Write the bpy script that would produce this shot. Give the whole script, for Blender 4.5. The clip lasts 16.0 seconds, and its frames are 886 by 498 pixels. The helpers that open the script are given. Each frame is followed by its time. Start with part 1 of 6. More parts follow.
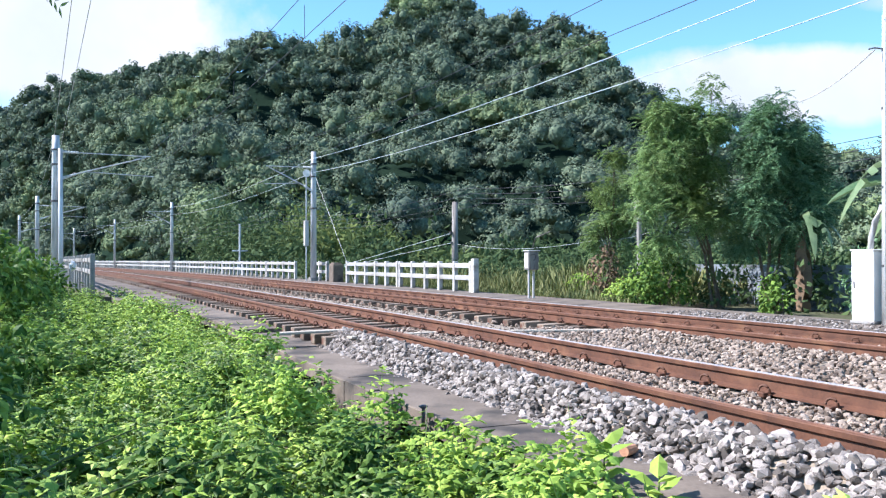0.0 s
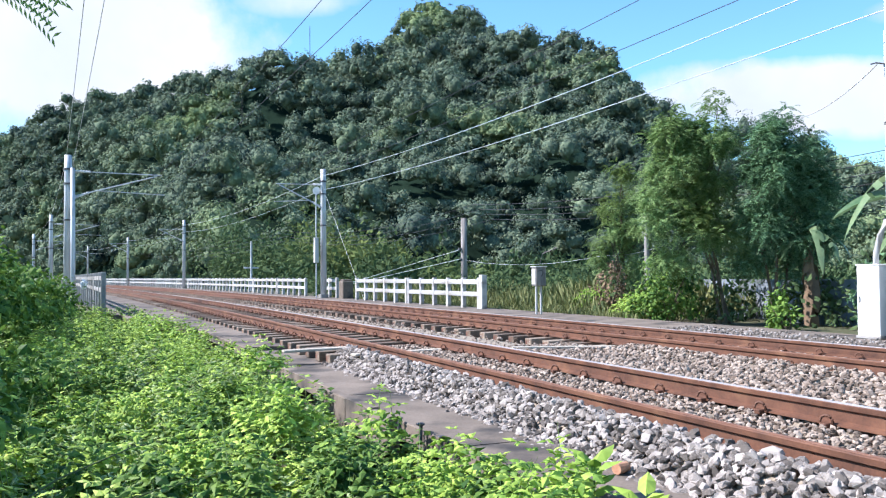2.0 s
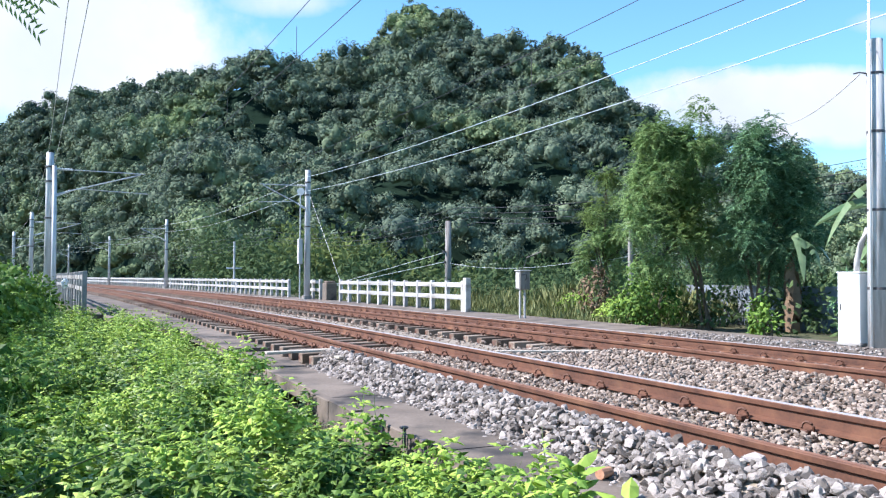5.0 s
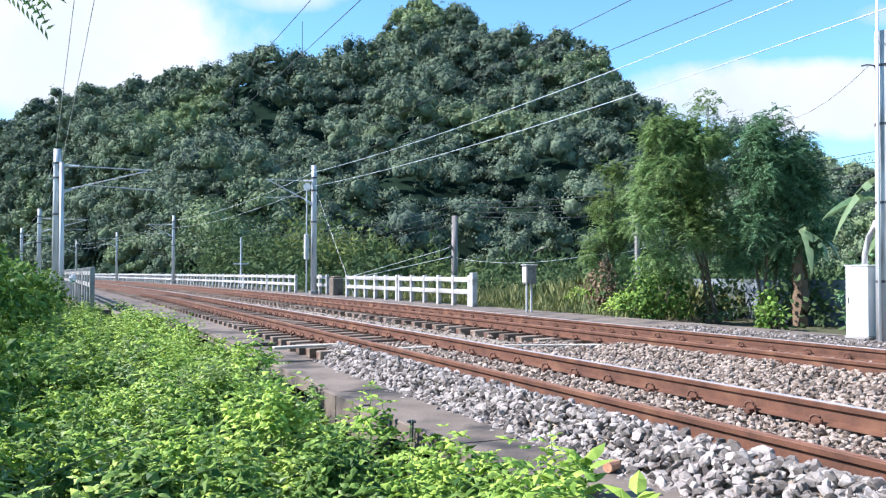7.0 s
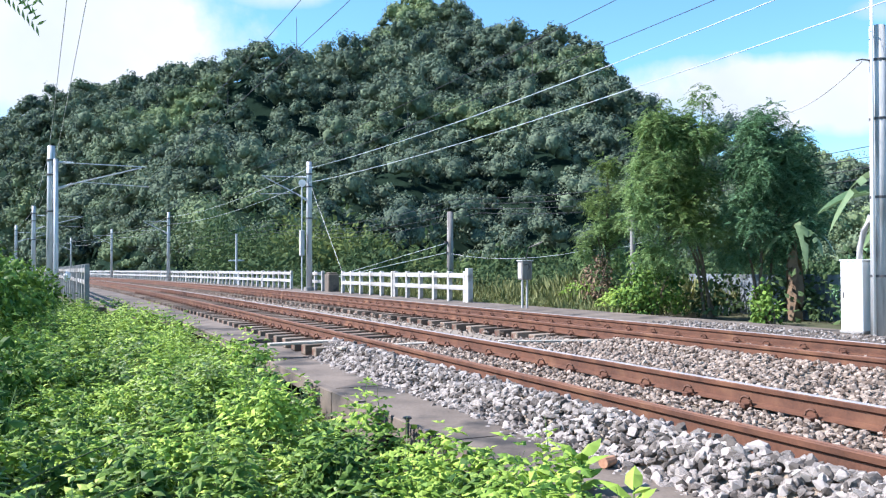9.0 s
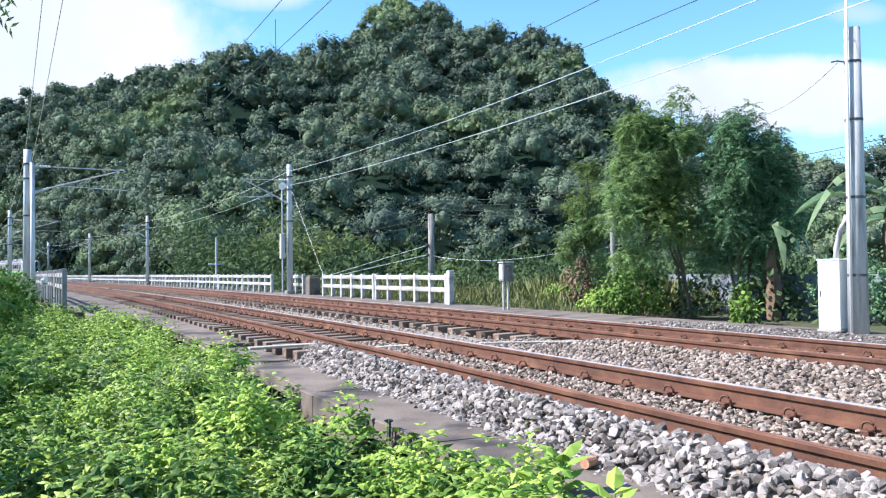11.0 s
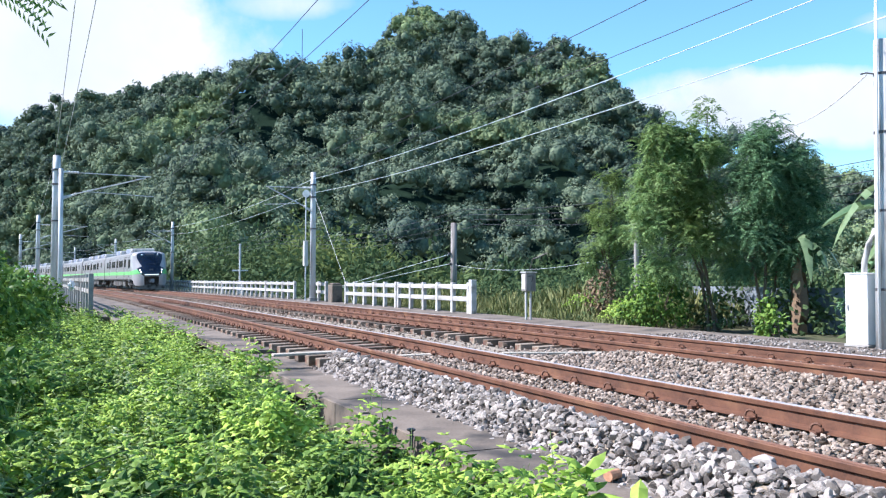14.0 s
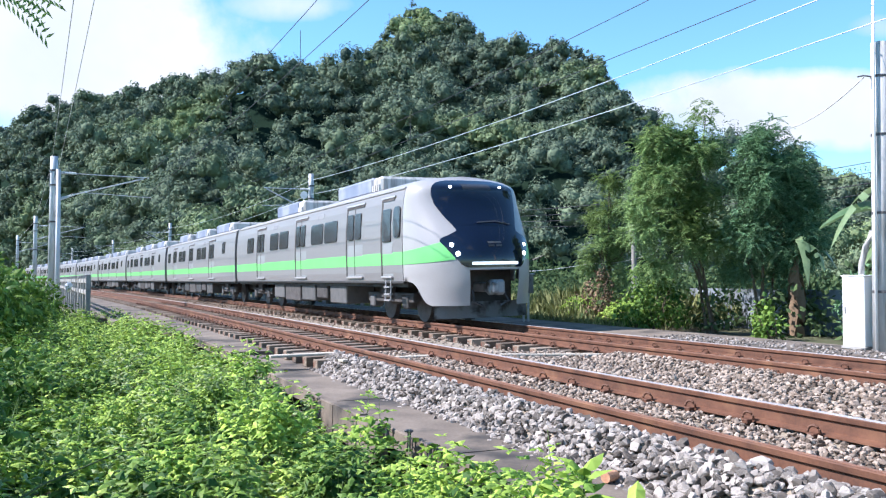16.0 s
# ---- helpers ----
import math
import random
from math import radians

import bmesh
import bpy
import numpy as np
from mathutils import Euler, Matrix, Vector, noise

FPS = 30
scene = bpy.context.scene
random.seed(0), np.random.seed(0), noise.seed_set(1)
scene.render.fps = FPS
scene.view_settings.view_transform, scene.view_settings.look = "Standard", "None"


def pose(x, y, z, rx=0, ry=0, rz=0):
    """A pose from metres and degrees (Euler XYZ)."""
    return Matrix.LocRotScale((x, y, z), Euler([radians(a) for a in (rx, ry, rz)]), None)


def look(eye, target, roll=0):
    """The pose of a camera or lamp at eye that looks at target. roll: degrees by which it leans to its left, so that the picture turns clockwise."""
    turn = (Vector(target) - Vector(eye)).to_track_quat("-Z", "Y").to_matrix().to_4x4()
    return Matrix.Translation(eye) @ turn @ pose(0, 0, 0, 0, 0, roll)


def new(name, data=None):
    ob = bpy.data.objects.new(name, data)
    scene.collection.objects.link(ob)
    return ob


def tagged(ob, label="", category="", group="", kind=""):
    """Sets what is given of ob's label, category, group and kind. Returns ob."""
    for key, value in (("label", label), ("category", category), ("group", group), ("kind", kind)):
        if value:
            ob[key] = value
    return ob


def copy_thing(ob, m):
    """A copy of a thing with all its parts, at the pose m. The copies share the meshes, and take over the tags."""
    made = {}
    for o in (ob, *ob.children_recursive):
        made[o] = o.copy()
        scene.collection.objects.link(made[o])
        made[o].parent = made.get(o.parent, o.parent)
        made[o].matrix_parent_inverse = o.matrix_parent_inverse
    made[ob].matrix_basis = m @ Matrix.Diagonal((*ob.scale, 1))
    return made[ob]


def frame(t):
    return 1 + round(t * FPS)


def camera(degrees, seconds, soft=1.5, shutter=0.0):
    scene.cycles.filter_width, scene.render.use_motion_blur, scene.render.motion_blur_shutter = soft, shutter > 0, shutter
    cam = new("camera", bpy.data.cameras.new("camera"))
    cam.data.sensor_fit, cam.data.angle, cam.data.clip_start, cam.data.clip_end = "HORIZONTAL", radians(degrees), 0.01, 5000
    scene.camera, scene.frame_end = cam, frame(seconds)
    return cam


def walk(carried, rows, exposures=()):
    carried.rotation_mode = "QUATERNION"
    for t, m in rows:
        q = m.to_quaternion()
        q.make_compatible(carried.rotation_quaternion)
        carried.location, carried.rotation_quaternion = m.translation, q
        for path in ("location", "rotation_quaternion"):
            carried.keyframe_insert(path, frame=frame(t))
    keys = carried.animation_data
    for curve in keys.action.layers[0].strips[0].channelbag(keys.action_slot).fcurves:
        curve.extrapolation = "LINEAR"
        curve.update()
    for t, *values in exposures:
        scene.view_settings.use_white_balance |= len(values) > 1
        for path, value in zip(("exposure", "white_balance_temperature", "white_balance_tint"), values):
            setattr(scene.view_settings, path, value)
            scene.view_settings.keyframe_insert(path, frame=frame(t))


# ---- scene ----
EXPOSURE, SKY_STRENGTH, SUN_STRENGTH = 1.15, 0.098, 5.2
BALANCE = (5860.0, 11.0)
CLOUD_DIM, CLOUD_LIT = (3.0, 3.35, 3.9), (6.2, 6.1, 6.0)
SKY_TINT = (0.86, 1.17, 1.27)

# one lens for the whole clip
cam = camera(55.82, 16.0, 1.25)
PATH = (
    (0, -0.109, 0.060, 0.891, 90.723, 0.114, -0.155),
    (0.5, -0.088, -0.011, 0.897, 90.960, 0.232, 0.143),
    (1, -0.015, -0.029, 0.912, 91.241, 0.543, 0.660),
    (1.5, 0.011, -0.010, 0.911, 91.539, 0.498, 0.934),
    (2, 0.017, -0.003, 0.913, 91.801, 0.434, 0.681),
    (2.5, 0.009, 0.004, 0.918, 91.823, 0.190, 0.323),
    (3, 0.016, 0.022, 0.919, 91.878, -0.044, -0.052),
    (3.5, 0.019, 0.030, 0.918, 91.911, -0.137, -0.422),
    (4, 0.014, 0.019, 0.920, 92.001, -0.230, -0.638),
    (6.5, -0.002, -0.003, 0.916, 91.757, -0.051, -0.010),
    (7, 0.000, 0.000, 0.913, 91.628, -0.000, 0.000),
    (7.5, 0.003, 0.006, 0.914, 91.519, 0.088, -0.049),
    (8, -0.001, -0.004, 0.914, 91.431, 0.100, -0.149),
    (8.5, 0.003, 0.011, 0.914, 91.350, 0.150, -0.236),
    (9, 0.003, 0.014, 0.914, 91.348, 0.194, -0.297),
    (11.5, 0.009, 0.024, 0.913, 91.504, 0.627, -1.700),
    (12, 0.006, 0.030, 0.908, 91.447, 0.596, -1.553),
    (12.5, 0.003, 0.040, 0.903, 91.469, 0.431, -1.198),
    (13, -0.000, 0.030, 0.909, 91.583, 0.242, -0.742),
    (13.5, -0.008, 0.024, 0.913, 91.863, 0.016, -0.384),
    (14, -0.010, 0.008, 0.919, 92.103, -0.084, -0.080),
    (14.5, -0.012, 0.006, 0.920, 92.323, -0.189, -0.032),
    (15, -0.013, -0.003, 0.922, 92.518, -0.166, -0.086),
    (15.5, -0.010, -0.009, 0.919, 92.401, -0.136, -0.080),
    (16, -0.012, 0.004, 0.918, 92.213, -0.172, -0.243),
)
walk(cam, [(r[0], pose(*r[1:])) for r in PATH], exposures=[(0.0, EXPOSURE, *BALANCE), (16.0, EXPOSURE, *BALANCE)])

import collections
# ---- world and sun ----
SUN_AZ, SUN_EL = radians(-92.0), radians(43.0)  # azimuth from +y towards +x
world = bpy.data.worlds.new("sky")
scene.world = world
world.use_nodes = True


def build_sky():
    nt = world.node_tree
    nt.nodes.clear()

    def nd(kind, **kw):
        n = nt.nodes.new(kind)
        for k, v in kw.items():
            n.inputs[k].default_value = v
        return n

    def op(kind, a, b=None):
        n = nt.nodes.new("ShaderNodeMath")
        n.operation = kind
        for i, v in enumerate((a, b)):
            if v is None:
                continue
            if isinstance(v, (int, float)):
                n.inputs[i].default_value = v
            else:
                nt.links.new(v, n.inputs[i])
        return n.outputs[0]

    out = nd("ShaderNodeOutputWorld")
    bg = nd("ShaderNodeBackground")
    bg.inputs[1].default_value = SKY_STRENGTH
    nt.links.new(bg.outputs[0], out.inputs[0])
    sky = nd("ShaderNodeTexSky")
    sky.sky_type = "NISHITA"
    sky.sun_disc = False
    sky.sun_elevation, sky.sun_rotation = SUN_EL, SUN_AZ
    sky.air_density, sky.dust_density, sky.ozone_density = 1.0, 0.2, 1.3
    tc = nd("ShaderNodeTexCoord")
    sep = nd("ShaderNodeSeparateXYZ")
    nt.links.new(tc.outputs["Generated"], sep.inputs[0])
    x, y, z = sep.outputs
    yy = op("MAXIMUM", y, 0.08)
    u, v = op("DIVIDE", x, yy), op("DIVIDE", z, yy)
    noi = nd("ShaderNodeTexNoise", Scale=5.0, Detail=7.0, Roughness=0.58)
    nt.links.new(tc.outputs["Generated"], noi.inputs["Vector"])
    fine = op("MULTIPLY", op("SUBTRACT", noi.outputs["Fac"], 0.5), 2.4)

    def cloud(uc, vc, a, b, edge, soft):
        du = op("DIVIDE", op("SUBTRACT", u, uc), a)
        dv = op("DIVIDE", op("SUBTRACT", v, vc), b)
        rr = op("ADD", op("MULTIPLY", du, du), op("MULTIPLY", dv, dv))
        val = op("ADD", op("SUBTRACT", edge, rr), fine)
        n = nd("ShaderNodeMapRange")
        n.inputs["From Min"].default_value, n.inputs["From Max"].default_value = 0.0, soft
        nt.links.new(val, n.inputs["Value"])
        return n.outputs[0]

    m = cloud(-0.52, 0.30, 0.29, 0.17, 1.0, 0.45)
    m = op("MAXIMUM", m, cloud(-0.20, 0.335, 0.11, 0.028, 0.6, 0.9))
    m = op("MAXIMUM", m, cloud(0.46, 0.212, 0.27, 0.052, 1.0, 0.45))
    m = op("MAXIMUM", m, op("MULTIPLY", cloud(0.54, 0.31, 0.06, 0.022, 0.7, 0.9), 0.75))
    # scattered clouds over the rest of the sky
    wide = nd("ShaderNodeTexNoise", Scale=2.2, Detail=6.0, Roughness=0.55)
    nt.links.new(tc.outputs["Generated"], wide.inputs["Vector"])
    back = nd("ShaderNodeMapRange")
    back.inputs["From Min"].default_value, back.inputs["From Max"].default_value = 0.60, 0.74
    nt.links.new(wide.outputs["Fac"], back.inputs["Value"])
    side = nd("ShaderNodeMapRange")
    side.inputs["From Min"].default_value, side.inputs["From Max"].default_value = 0.15, -0.2
    nt.links.new(y, side.inputs["Value"])
    m = op("MAXIMUM", m, op("MULTIPLY", back.outputs[0], side.outputs[0]))
    shade = nd("ShaderNodeTexNoise", Scale=6.0, Detail=5.0)
    nt.links.new(tc.outputs["Generated"], shade.inputs["Vector"])
    grey = nd("ShaderNodeMix")
    grey.data_type = "RGBA"
    grey.inputs[6].default_value, grey.inputs[7].default_value = (*CLOUD_DIM, 1), (*CLOUD_LIT, 1)
    nt.links.new(shade.outputs["Fac"], grey.inputs[0])
    mix = nd("ShaderNodeMix")
    mix.data_type = "RGBA"
    nt.links.new(m, mix.inputs[0])
    tint = nd("ShaderNodeMix")
    tint.data_type, tint.blend_type = "RGBA", "MULTIPLY"
    tint.inputs[0].default_value, tint.inputs[7].default_value = 1.0, (*SKY_TINT, 1)
    nt.links.new(sky.outputs[0], tint.inputs[6])
    nt.links.new(tint.outputs[2], mix.inputs[6])
    nt.links.new(grey.outputs[2], mix.inputs[7])
    nt.links.new(mix.outputs[2], bg.inputs[0])


build_sky()
sun_lamp = bpy.data.lights.new("sun", "SUN")
sun_lamp.energy, sun_lamp.angle, sun_lamp.color = SUN_STRENGTH, radians(0.55), (1.0, 0.90, 0.85)
sun = new("sun", sun_lamp)
sun_dir = Vector((math.sin(SUN_AZ) * math.cos(SUN_EL), math.cos(SUN_AZ) * math.cos(SUN_EL), math.sin(SUN_EL)))
sun.matrix_world = look(sun_dir * 60, (0, 0, 0))


# ---- materials ----
def material(name, dark, light, scale=8.0, rough=0.7, metal=0.0, bump=0.3, fine=40.0, rand=0.0, through_light=0.0, spec=0.5,
             stain_or_lit=None, stain_or_lit_scale=1.2, stain_or_lit_at=(0.5, 0.65), stretch=None, island=False, bump_size=0.02):
    """A procedural surface: two colours mixed by coarse and fine noise, relief, stains or painted sunlit patches, a
    random shift per piece.
    """
    m = bpy.data.materials.new(name)
    m.use_nodes = True
    nt = m.node_tree
    nt.nodes.clear()
    link = nt.links.new
    out = nt.nodes.new("ShaderNodeOutputMaterial")
    bs = nt.nodes.new("ShaderNodeBsdfPrincipled")
    bs.inputs["Roughness"].default_value = rough
    bs.inputs["Metallic"].default_value = metal
    bs.inputs["Specular IOR Level"].default_value = spec
    tc = nt.nodes.new("ShaderNodeTexCoord")
    vec = tc.outputs["Object"]
    if stretch:
        mp = nt.nodes.new("ShaderNodeMapping")
        mp.inputs["Scale"].default_value = stretch
        link(vec, mp.inputs["Vector"])
        vec = mp.outputs[0]
    n1 = nt.nodes.new("ShaderNodeTexNoise")
    n1.inputs["Scale"].default_value, n1.inputs["Detail"].default_value = scale, 4
    n2 = nt.nodes.new("ShaderNodeTexNoise")
    n2.inputs["Scale"].default_value, n2.inputs["Detail"].default_value = fine, 3
    link(vec, n1.inputs["Vector"])
    link(vec, n2.inputs["Vector"])
    add = nt.nodes.new("ShaderNodeMath")
    add.operation = "MULTIPLY_ADD"
    link(n2.outputs["Fac"], add.inputs[0])
    add.inputs[1].default_value = 0.5
    half = nt.nodes.new("ShaderNodeMath")
    half.operation = "MULTIPLY"
    link(n1.outputs["Fac"], half.inputs[0])
    half.inputs[1].default_value = 0.9
    link(half.outputs[0], add.inputs[2])
    fac = add.outputs[0]
    if rand:
        if island:
            ge = nt.nodes.new("ShaderNodeNewGeometry")
            rnd = ge.outputs["Random Per Island"]
        else:
            rnd = nt.nodes.new("ShaderNodeObjectInfo").outputs["Random"]
        ra = nt.nodes.new("ShaderNodeMath")
        ra.operation = "MULTIPLY_ADD"
        link(rnd, ra.inputs[0])
        ra.inputs[1].default_value = rand
        sh = nt.nodes.new("ShaderNodeMath")
        sh.operation = "SUBTRACT"
        link(fac, sh.inputs[0])
        sh.inputs[1].default_value = rand / 2
        link(sh.outputs[0], ra.inputs[2])
        fac = ra.outputs[0]
    mr = nt.nodes.new("ShaderNodeMapRange")
    mr.inputs["From Min"].default_value, mr.inputs["From Max"].default_value = 0.4, 1.0
    link(fac, mr.inputs["Value"])
    mix = nt.nodes.new("ShaderNodeMix")
    mix.data_type = "RGBA"
    mix.inputs[6].default_value, mix.inputs[7].default_value = (*dark, 1), (*light, 1)
    link(mr.outputs[0], mix.inputs[0])
    col = mix.outputs[2]
    if stain_or_lit:
        n3 = nt.nodes.new("ShaderNodeTexNoise")
        n3.inputs["Scale"].default_value, n3.inputs["Detail"].default_value = stain_or_lit_scale, 6
        link(vec, n3.inputs["Vector"])
        r3 = nt.nodes.new("ShaderNodeMapRange")
        r3.inputs["From Min"].default_value, r3.inputs["From Max"].default_value = stain_or_lit_at
        link(n3.outputs["Fac"], r3.inputs["Value"])
        m3 = nt.nodes.new("ShaderNodeMix")
        m3.data_type = "RGBA"
        link(r3.outputs[0], m3.inputs[0])
        link(col, m3.inputs[6])
        m3.inputs[7].default_value = (*stain_or_lit, 1)
        col = m3.outputs[2]
    link(col, bs.inputs["Base Color"])
    if bump:
        bp = nt.nodes.new("ShaderNodeBump")
        bp.inputs["Strength"].default_value, bp.inputs["Distance"].default_value = bump, bump_size
        link(add.outputs[0], bp.inputs["Height"])
        link(bp.outputs[0], bs.inputs["Normal"])
    last = bs.outputs[0]
    if through_light:
        tr = nt.nodes.new("ShaderNodeBsdfTranslucent")
        link(col, tr.inputs["Color"])
        ms = nt.nodes.new("ShaderNodeMixShader")
        ms.inputs[0].default_value = through_light
        link(last, ms.inputs[1])
        link(tr.outputs[0], ms.inputs[2])
        last = ms.outputs[0]
    link(last, out.inputs[0])
    return m


def glow(name, colour, power):
    m = bpy.data.materials.new(name)
    m.use_nodes = True
    bs = m.node_tree.nodes["Principled BSDF"]
    bs.inputs["Base Color"].default_value = (*colour, 1)
    bs.inputs["Emission Color"].default_value = (*colour, 1)
    bs.inputs["Emission Strength"].default_value = power
    return m


M = {}
M["soil"] = material("soil", (0.05, 0.045, 0.025), (0.11, 0.10, 0.05), 1.5, 0.95, fine=12, stain_or_lit=(0.05, 0.08, 0.02), stain_or_lit_scale=0.3)
M["bed"] = material("ballast_bed", (0.17, 0.14, 0.105), (0.36, 0.305, 0.235), 14, 0.95, bump=0.8, fine=60, bump_size=0.03)
M["stone"] = material("stone", (0.098, 0.084, 0.072), (0.375, 0.335, 0.30), 9, 0.9, bump=0.5, fine=70, rand=0.8, island=True, spec=0.3)
M["stone_piece"] = material("loose_stone", (0.098, 0.084, 0.072), (0.375, 0.335, 0.30), 9, 0.9, bump=0.5, fine=70, rand=0.8, spec=0.3)
M["stone_tan"] = material("stone_tan", (0.118, 0.088, 0.066), (0.385, 0.312, 0.25), 9, 0.9, bump=0.5, fine=70, rand=0.75, island=True, spec=0.3)
M["rust"] = material("rusted_steel", (0.055, 0.022, 0.012), (0.165, 0.070, 0.036), 6, 0.75, 0.1, bump=0.25, fine=60, bump_size=0.004,
                     stain_or_lit=(0.24, 0.12, 0.06), stain_or_lit_scale=2.2, stain_or_lit_at=(0.55, 0.8))
# worn steel; its bright sheen is put in as a pale, barely metallic colour
M["railtop"] = material("worn_rail_top_sheen", (0.42, 0.38, 0.38), (0.62, 0.58, 0.58), 3, 0.35, 0.25, bump=0.05, fine=30, stretch=(1, 1, 1))
M["railtop_rust"] = material("rusty_rail_top", (0.16, 0.07, 0.04), (0.33, 0.17, 0.10), 4, 0.6, 0.2, bump=0.1, fine=30)
M["sleeper"] = material("weathered_sleeper", (0.088, 0.064, 0.045), (0.29, 0.232, 0.172), 5, 0.9, bump=0.5, fine=45, rand=0.5, stretch=(0.6, 3, 3),
                        stain_or_lit=(0.12, 0.05, 0.03), stain_or_lit_scale=2.5)
M["concrete"] = material("old_concrete", (0.086, 0.067, 0.051), (0.205, 0.166, 0.128), 2.2, 0.92, bump=0.35, fine=35, rand=0.25,
                         stain_or_lit=(0.034, 0.030, 0.026), stain_or_lit_scale=1.5, stain_or_lit_at=(0.50, 0.68), bump_size=0.008)
M["concrete_pale"] = material("pale_concrete", (0.19, 0.18, 0.165), (0.36, 0.345, 0.32), 3, 0.9, bump=0.35, fine=35, rand=0.2,
                              stain_or_lit=(0.15, 0.14, 0.12), stain_or_lit_scale=1.4, stain_or_lit_at=(0.5, 0.75), bump_size=0.008)
M["whitewash"] = material("whitewashed_concrete", (0.28, 0.27, 0.26), (0.52, 0.51, 0.485), 4, 0.85, bump=0.25, fine=40, rand=0.35,
                          stain_or_lit=(0.17, 0.155, 0.13), stain_or_lit_scale=3.0, stain_or_lit_at=(0.48, 0.66), bump_size=0.006)
M["mast"] = material("galvanised_mast", (0.42, 0.43, 0.45), (0.62, 0.63, 0.65), 3, 0.55, 0.15, bump=0.08, fine=30, stretch=(4, 4, 0.6),
                     stain_or_lit=(0.33, 0.33, 0.33), stain_or_lit_scale=1.5)
M["pole"] = material("concrete_pole", (0.36, 0.35, 0.34), (0.58, 0.57, 0.55), 3, 0.85, bump=0.15, fine=35, stretch=(4, 4, 0.5),
                     stain_or_lit=(0.26, 0.25, 0.23), stain_or_lit_scale=2, bump_size=0.006)
M["iron"] = material("dark_iron", (0.05, 0.05, 0.055), (0.14, 0.13, 0.13), 6, 0.6, 0.5, bump=0.1)
M["wire"] = material("aluminium_wire", (0.55, 0.56, 0.57), (0.72, 0.73, 0.74), 3, 0.4, 0.6, bump=0.0)
M["wire_dark"] = material("copper_wire", (0.02, 0.022, 0.025), (0.045, 0.045, 0.05), 3, 0.6, 0.2, bump=0.0)
M["old_concrete_pole"] = material("weathered_pole", (0.15, 0.14, 0.13), (0.30, 0.28, 0.26), 3, 0.9, bump=0.3, fine=30, stretch=(4, 4, 0.5),
                                 stain_or_lit=(0.10, 0.09, 0.08), stain_or_lit_scale=2, bump_size=0.006)
M["ceramic"] = material("insulator_ceramic", (0.45, 0.45, 0.44), (0.7, 0.7, 0.69), 4, 0.25, bump=0.0)
M["cabinet"] = material("cabinet_paint", (0.70, 0.70, 0.68), (0.82, 0.82, 0.80), 3, 0.5, bump=0.05, stain_or_lit=(0.52, 0.50, 0.46), stain_or_lit_scale=2.2,
                        stain_or_lit_at=(0.58, 0.8))
M["board"] = material("sawn_board", (0.26, 0.23, 0.18), (0.50, 0.45, 0.37), 4, 0.85, bump=0.3, fine=40, stretch=(1, 8, 4))
M["brick"] = material("orange_stone", (0.32, 0.15, 0.08), (0.52, 0.30, 0.18), 12, 0.9, bump=0.4)
# the trees' shade on the wall is put into these dark bluish colours
M["bluewall"] = material("stained_shaded_plaster", (0.12, 0.145, 0.17), (0.24, 0.27, 0.30), 1.8, 0.9, bump=0.2, stain_or_lit=(0.10, 0.11, 0.11), stain_or_lit_scale=1.5)
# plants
# blue haze and shade sit in the dark colour, sunlit patches in the others
M["forest"] = material("hazy_forest_leaves", (0.014, 0.034, 0.044), (0.225, 0.280, 0.172), 0.055, 0.9, bump=0.7, fine=1.1, rand=0.24, island=True, bump_size=0.7,
                       through_light=0.12, spec=0.05, stain_or_lit=(0.205, 0.265, 0.125), stain_or_lit_scale=0.024, stain_or_lit_at=(0.51, 0.68))
# almost black: stands in for the shade between the crowns
M["shaded_forest_floor"] = material("shaded_forest_floor", (0.010, 0.020, 0.014), (0.020, 0.036, 0.024), 0.2, 0.95, bump=0.0, fine=2, spec=0.0)
M["belt"] = material("bamboo_leaves", (0.022, 0.048, 0.026), (0.125, 0.175, 0.068), 0.14, 0.85, bump=0.0, fine=0.8, rand=0.25, island=True,
                     through_light=0.22, spec=0.08, stain_or_lit=(0.19, 0.23, 0.07), stain_or_lit_scale=0.10, stain_or_lit_at=(0.56, 0.70))
M["treeleaf"] = material("acacia_leaflets", (0.10, 0.19, 0.06), (0.32, 0.44, 0.17), 0.8, 0.7, bump=0.0, fine=6, rand=0.6, island=True,
                         through_light=0.3, spec=0.3, stain_or_lit=(0.14, 0.20, 0.05), stain_or_lit_scale=0.5)
M["treeleaf_dark"] = material("dark_leaflets", (0.05, 0.12, 0.06), (0.18, 0.31, 0.15), 0.8, 0.7, bump=0.0, fine=6, rand=0.6, island=True,
                              through_light=0.25, spec=0.3)
# dark end lowered to put the shade between leaves into the colour
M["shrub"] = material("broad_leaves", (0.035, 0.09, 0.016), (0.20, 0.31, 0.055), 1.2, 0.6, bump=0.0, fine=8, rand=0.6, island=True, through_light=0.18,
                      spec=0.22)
M["weed"] = material("weed_leaves", (0.105, 0.205, 0.028), (0.43, 0.575, 0.10), 1.3, 0.6, bump=0.0, fine=9, rand=0.6, island=True, through_light=0.18,
                     spec=0.18, stain_or_lit=(0.47, 0.58, 0.15), stain_or_lit_scale=0.9, stain_or_lit_at=(0.5, 0.72))
M["weed_pale"] = material("pale_weed_leaves", (0.16, 0.24, 0.06), (0.42, 0.50, 0.22), 2, 0.55, bump=0.0, fine=9, rand=0.7, island=True, through_light=0.3,
                          spec=0.3)
M["drygrass"] = material("dry_grass", (0.08, 0.11, 0.028), (0.30, 0.31, 0.12), 1.4, 0.7, bump=0.0, fine=6, rand=0.8, island=True, through_light=0.25)
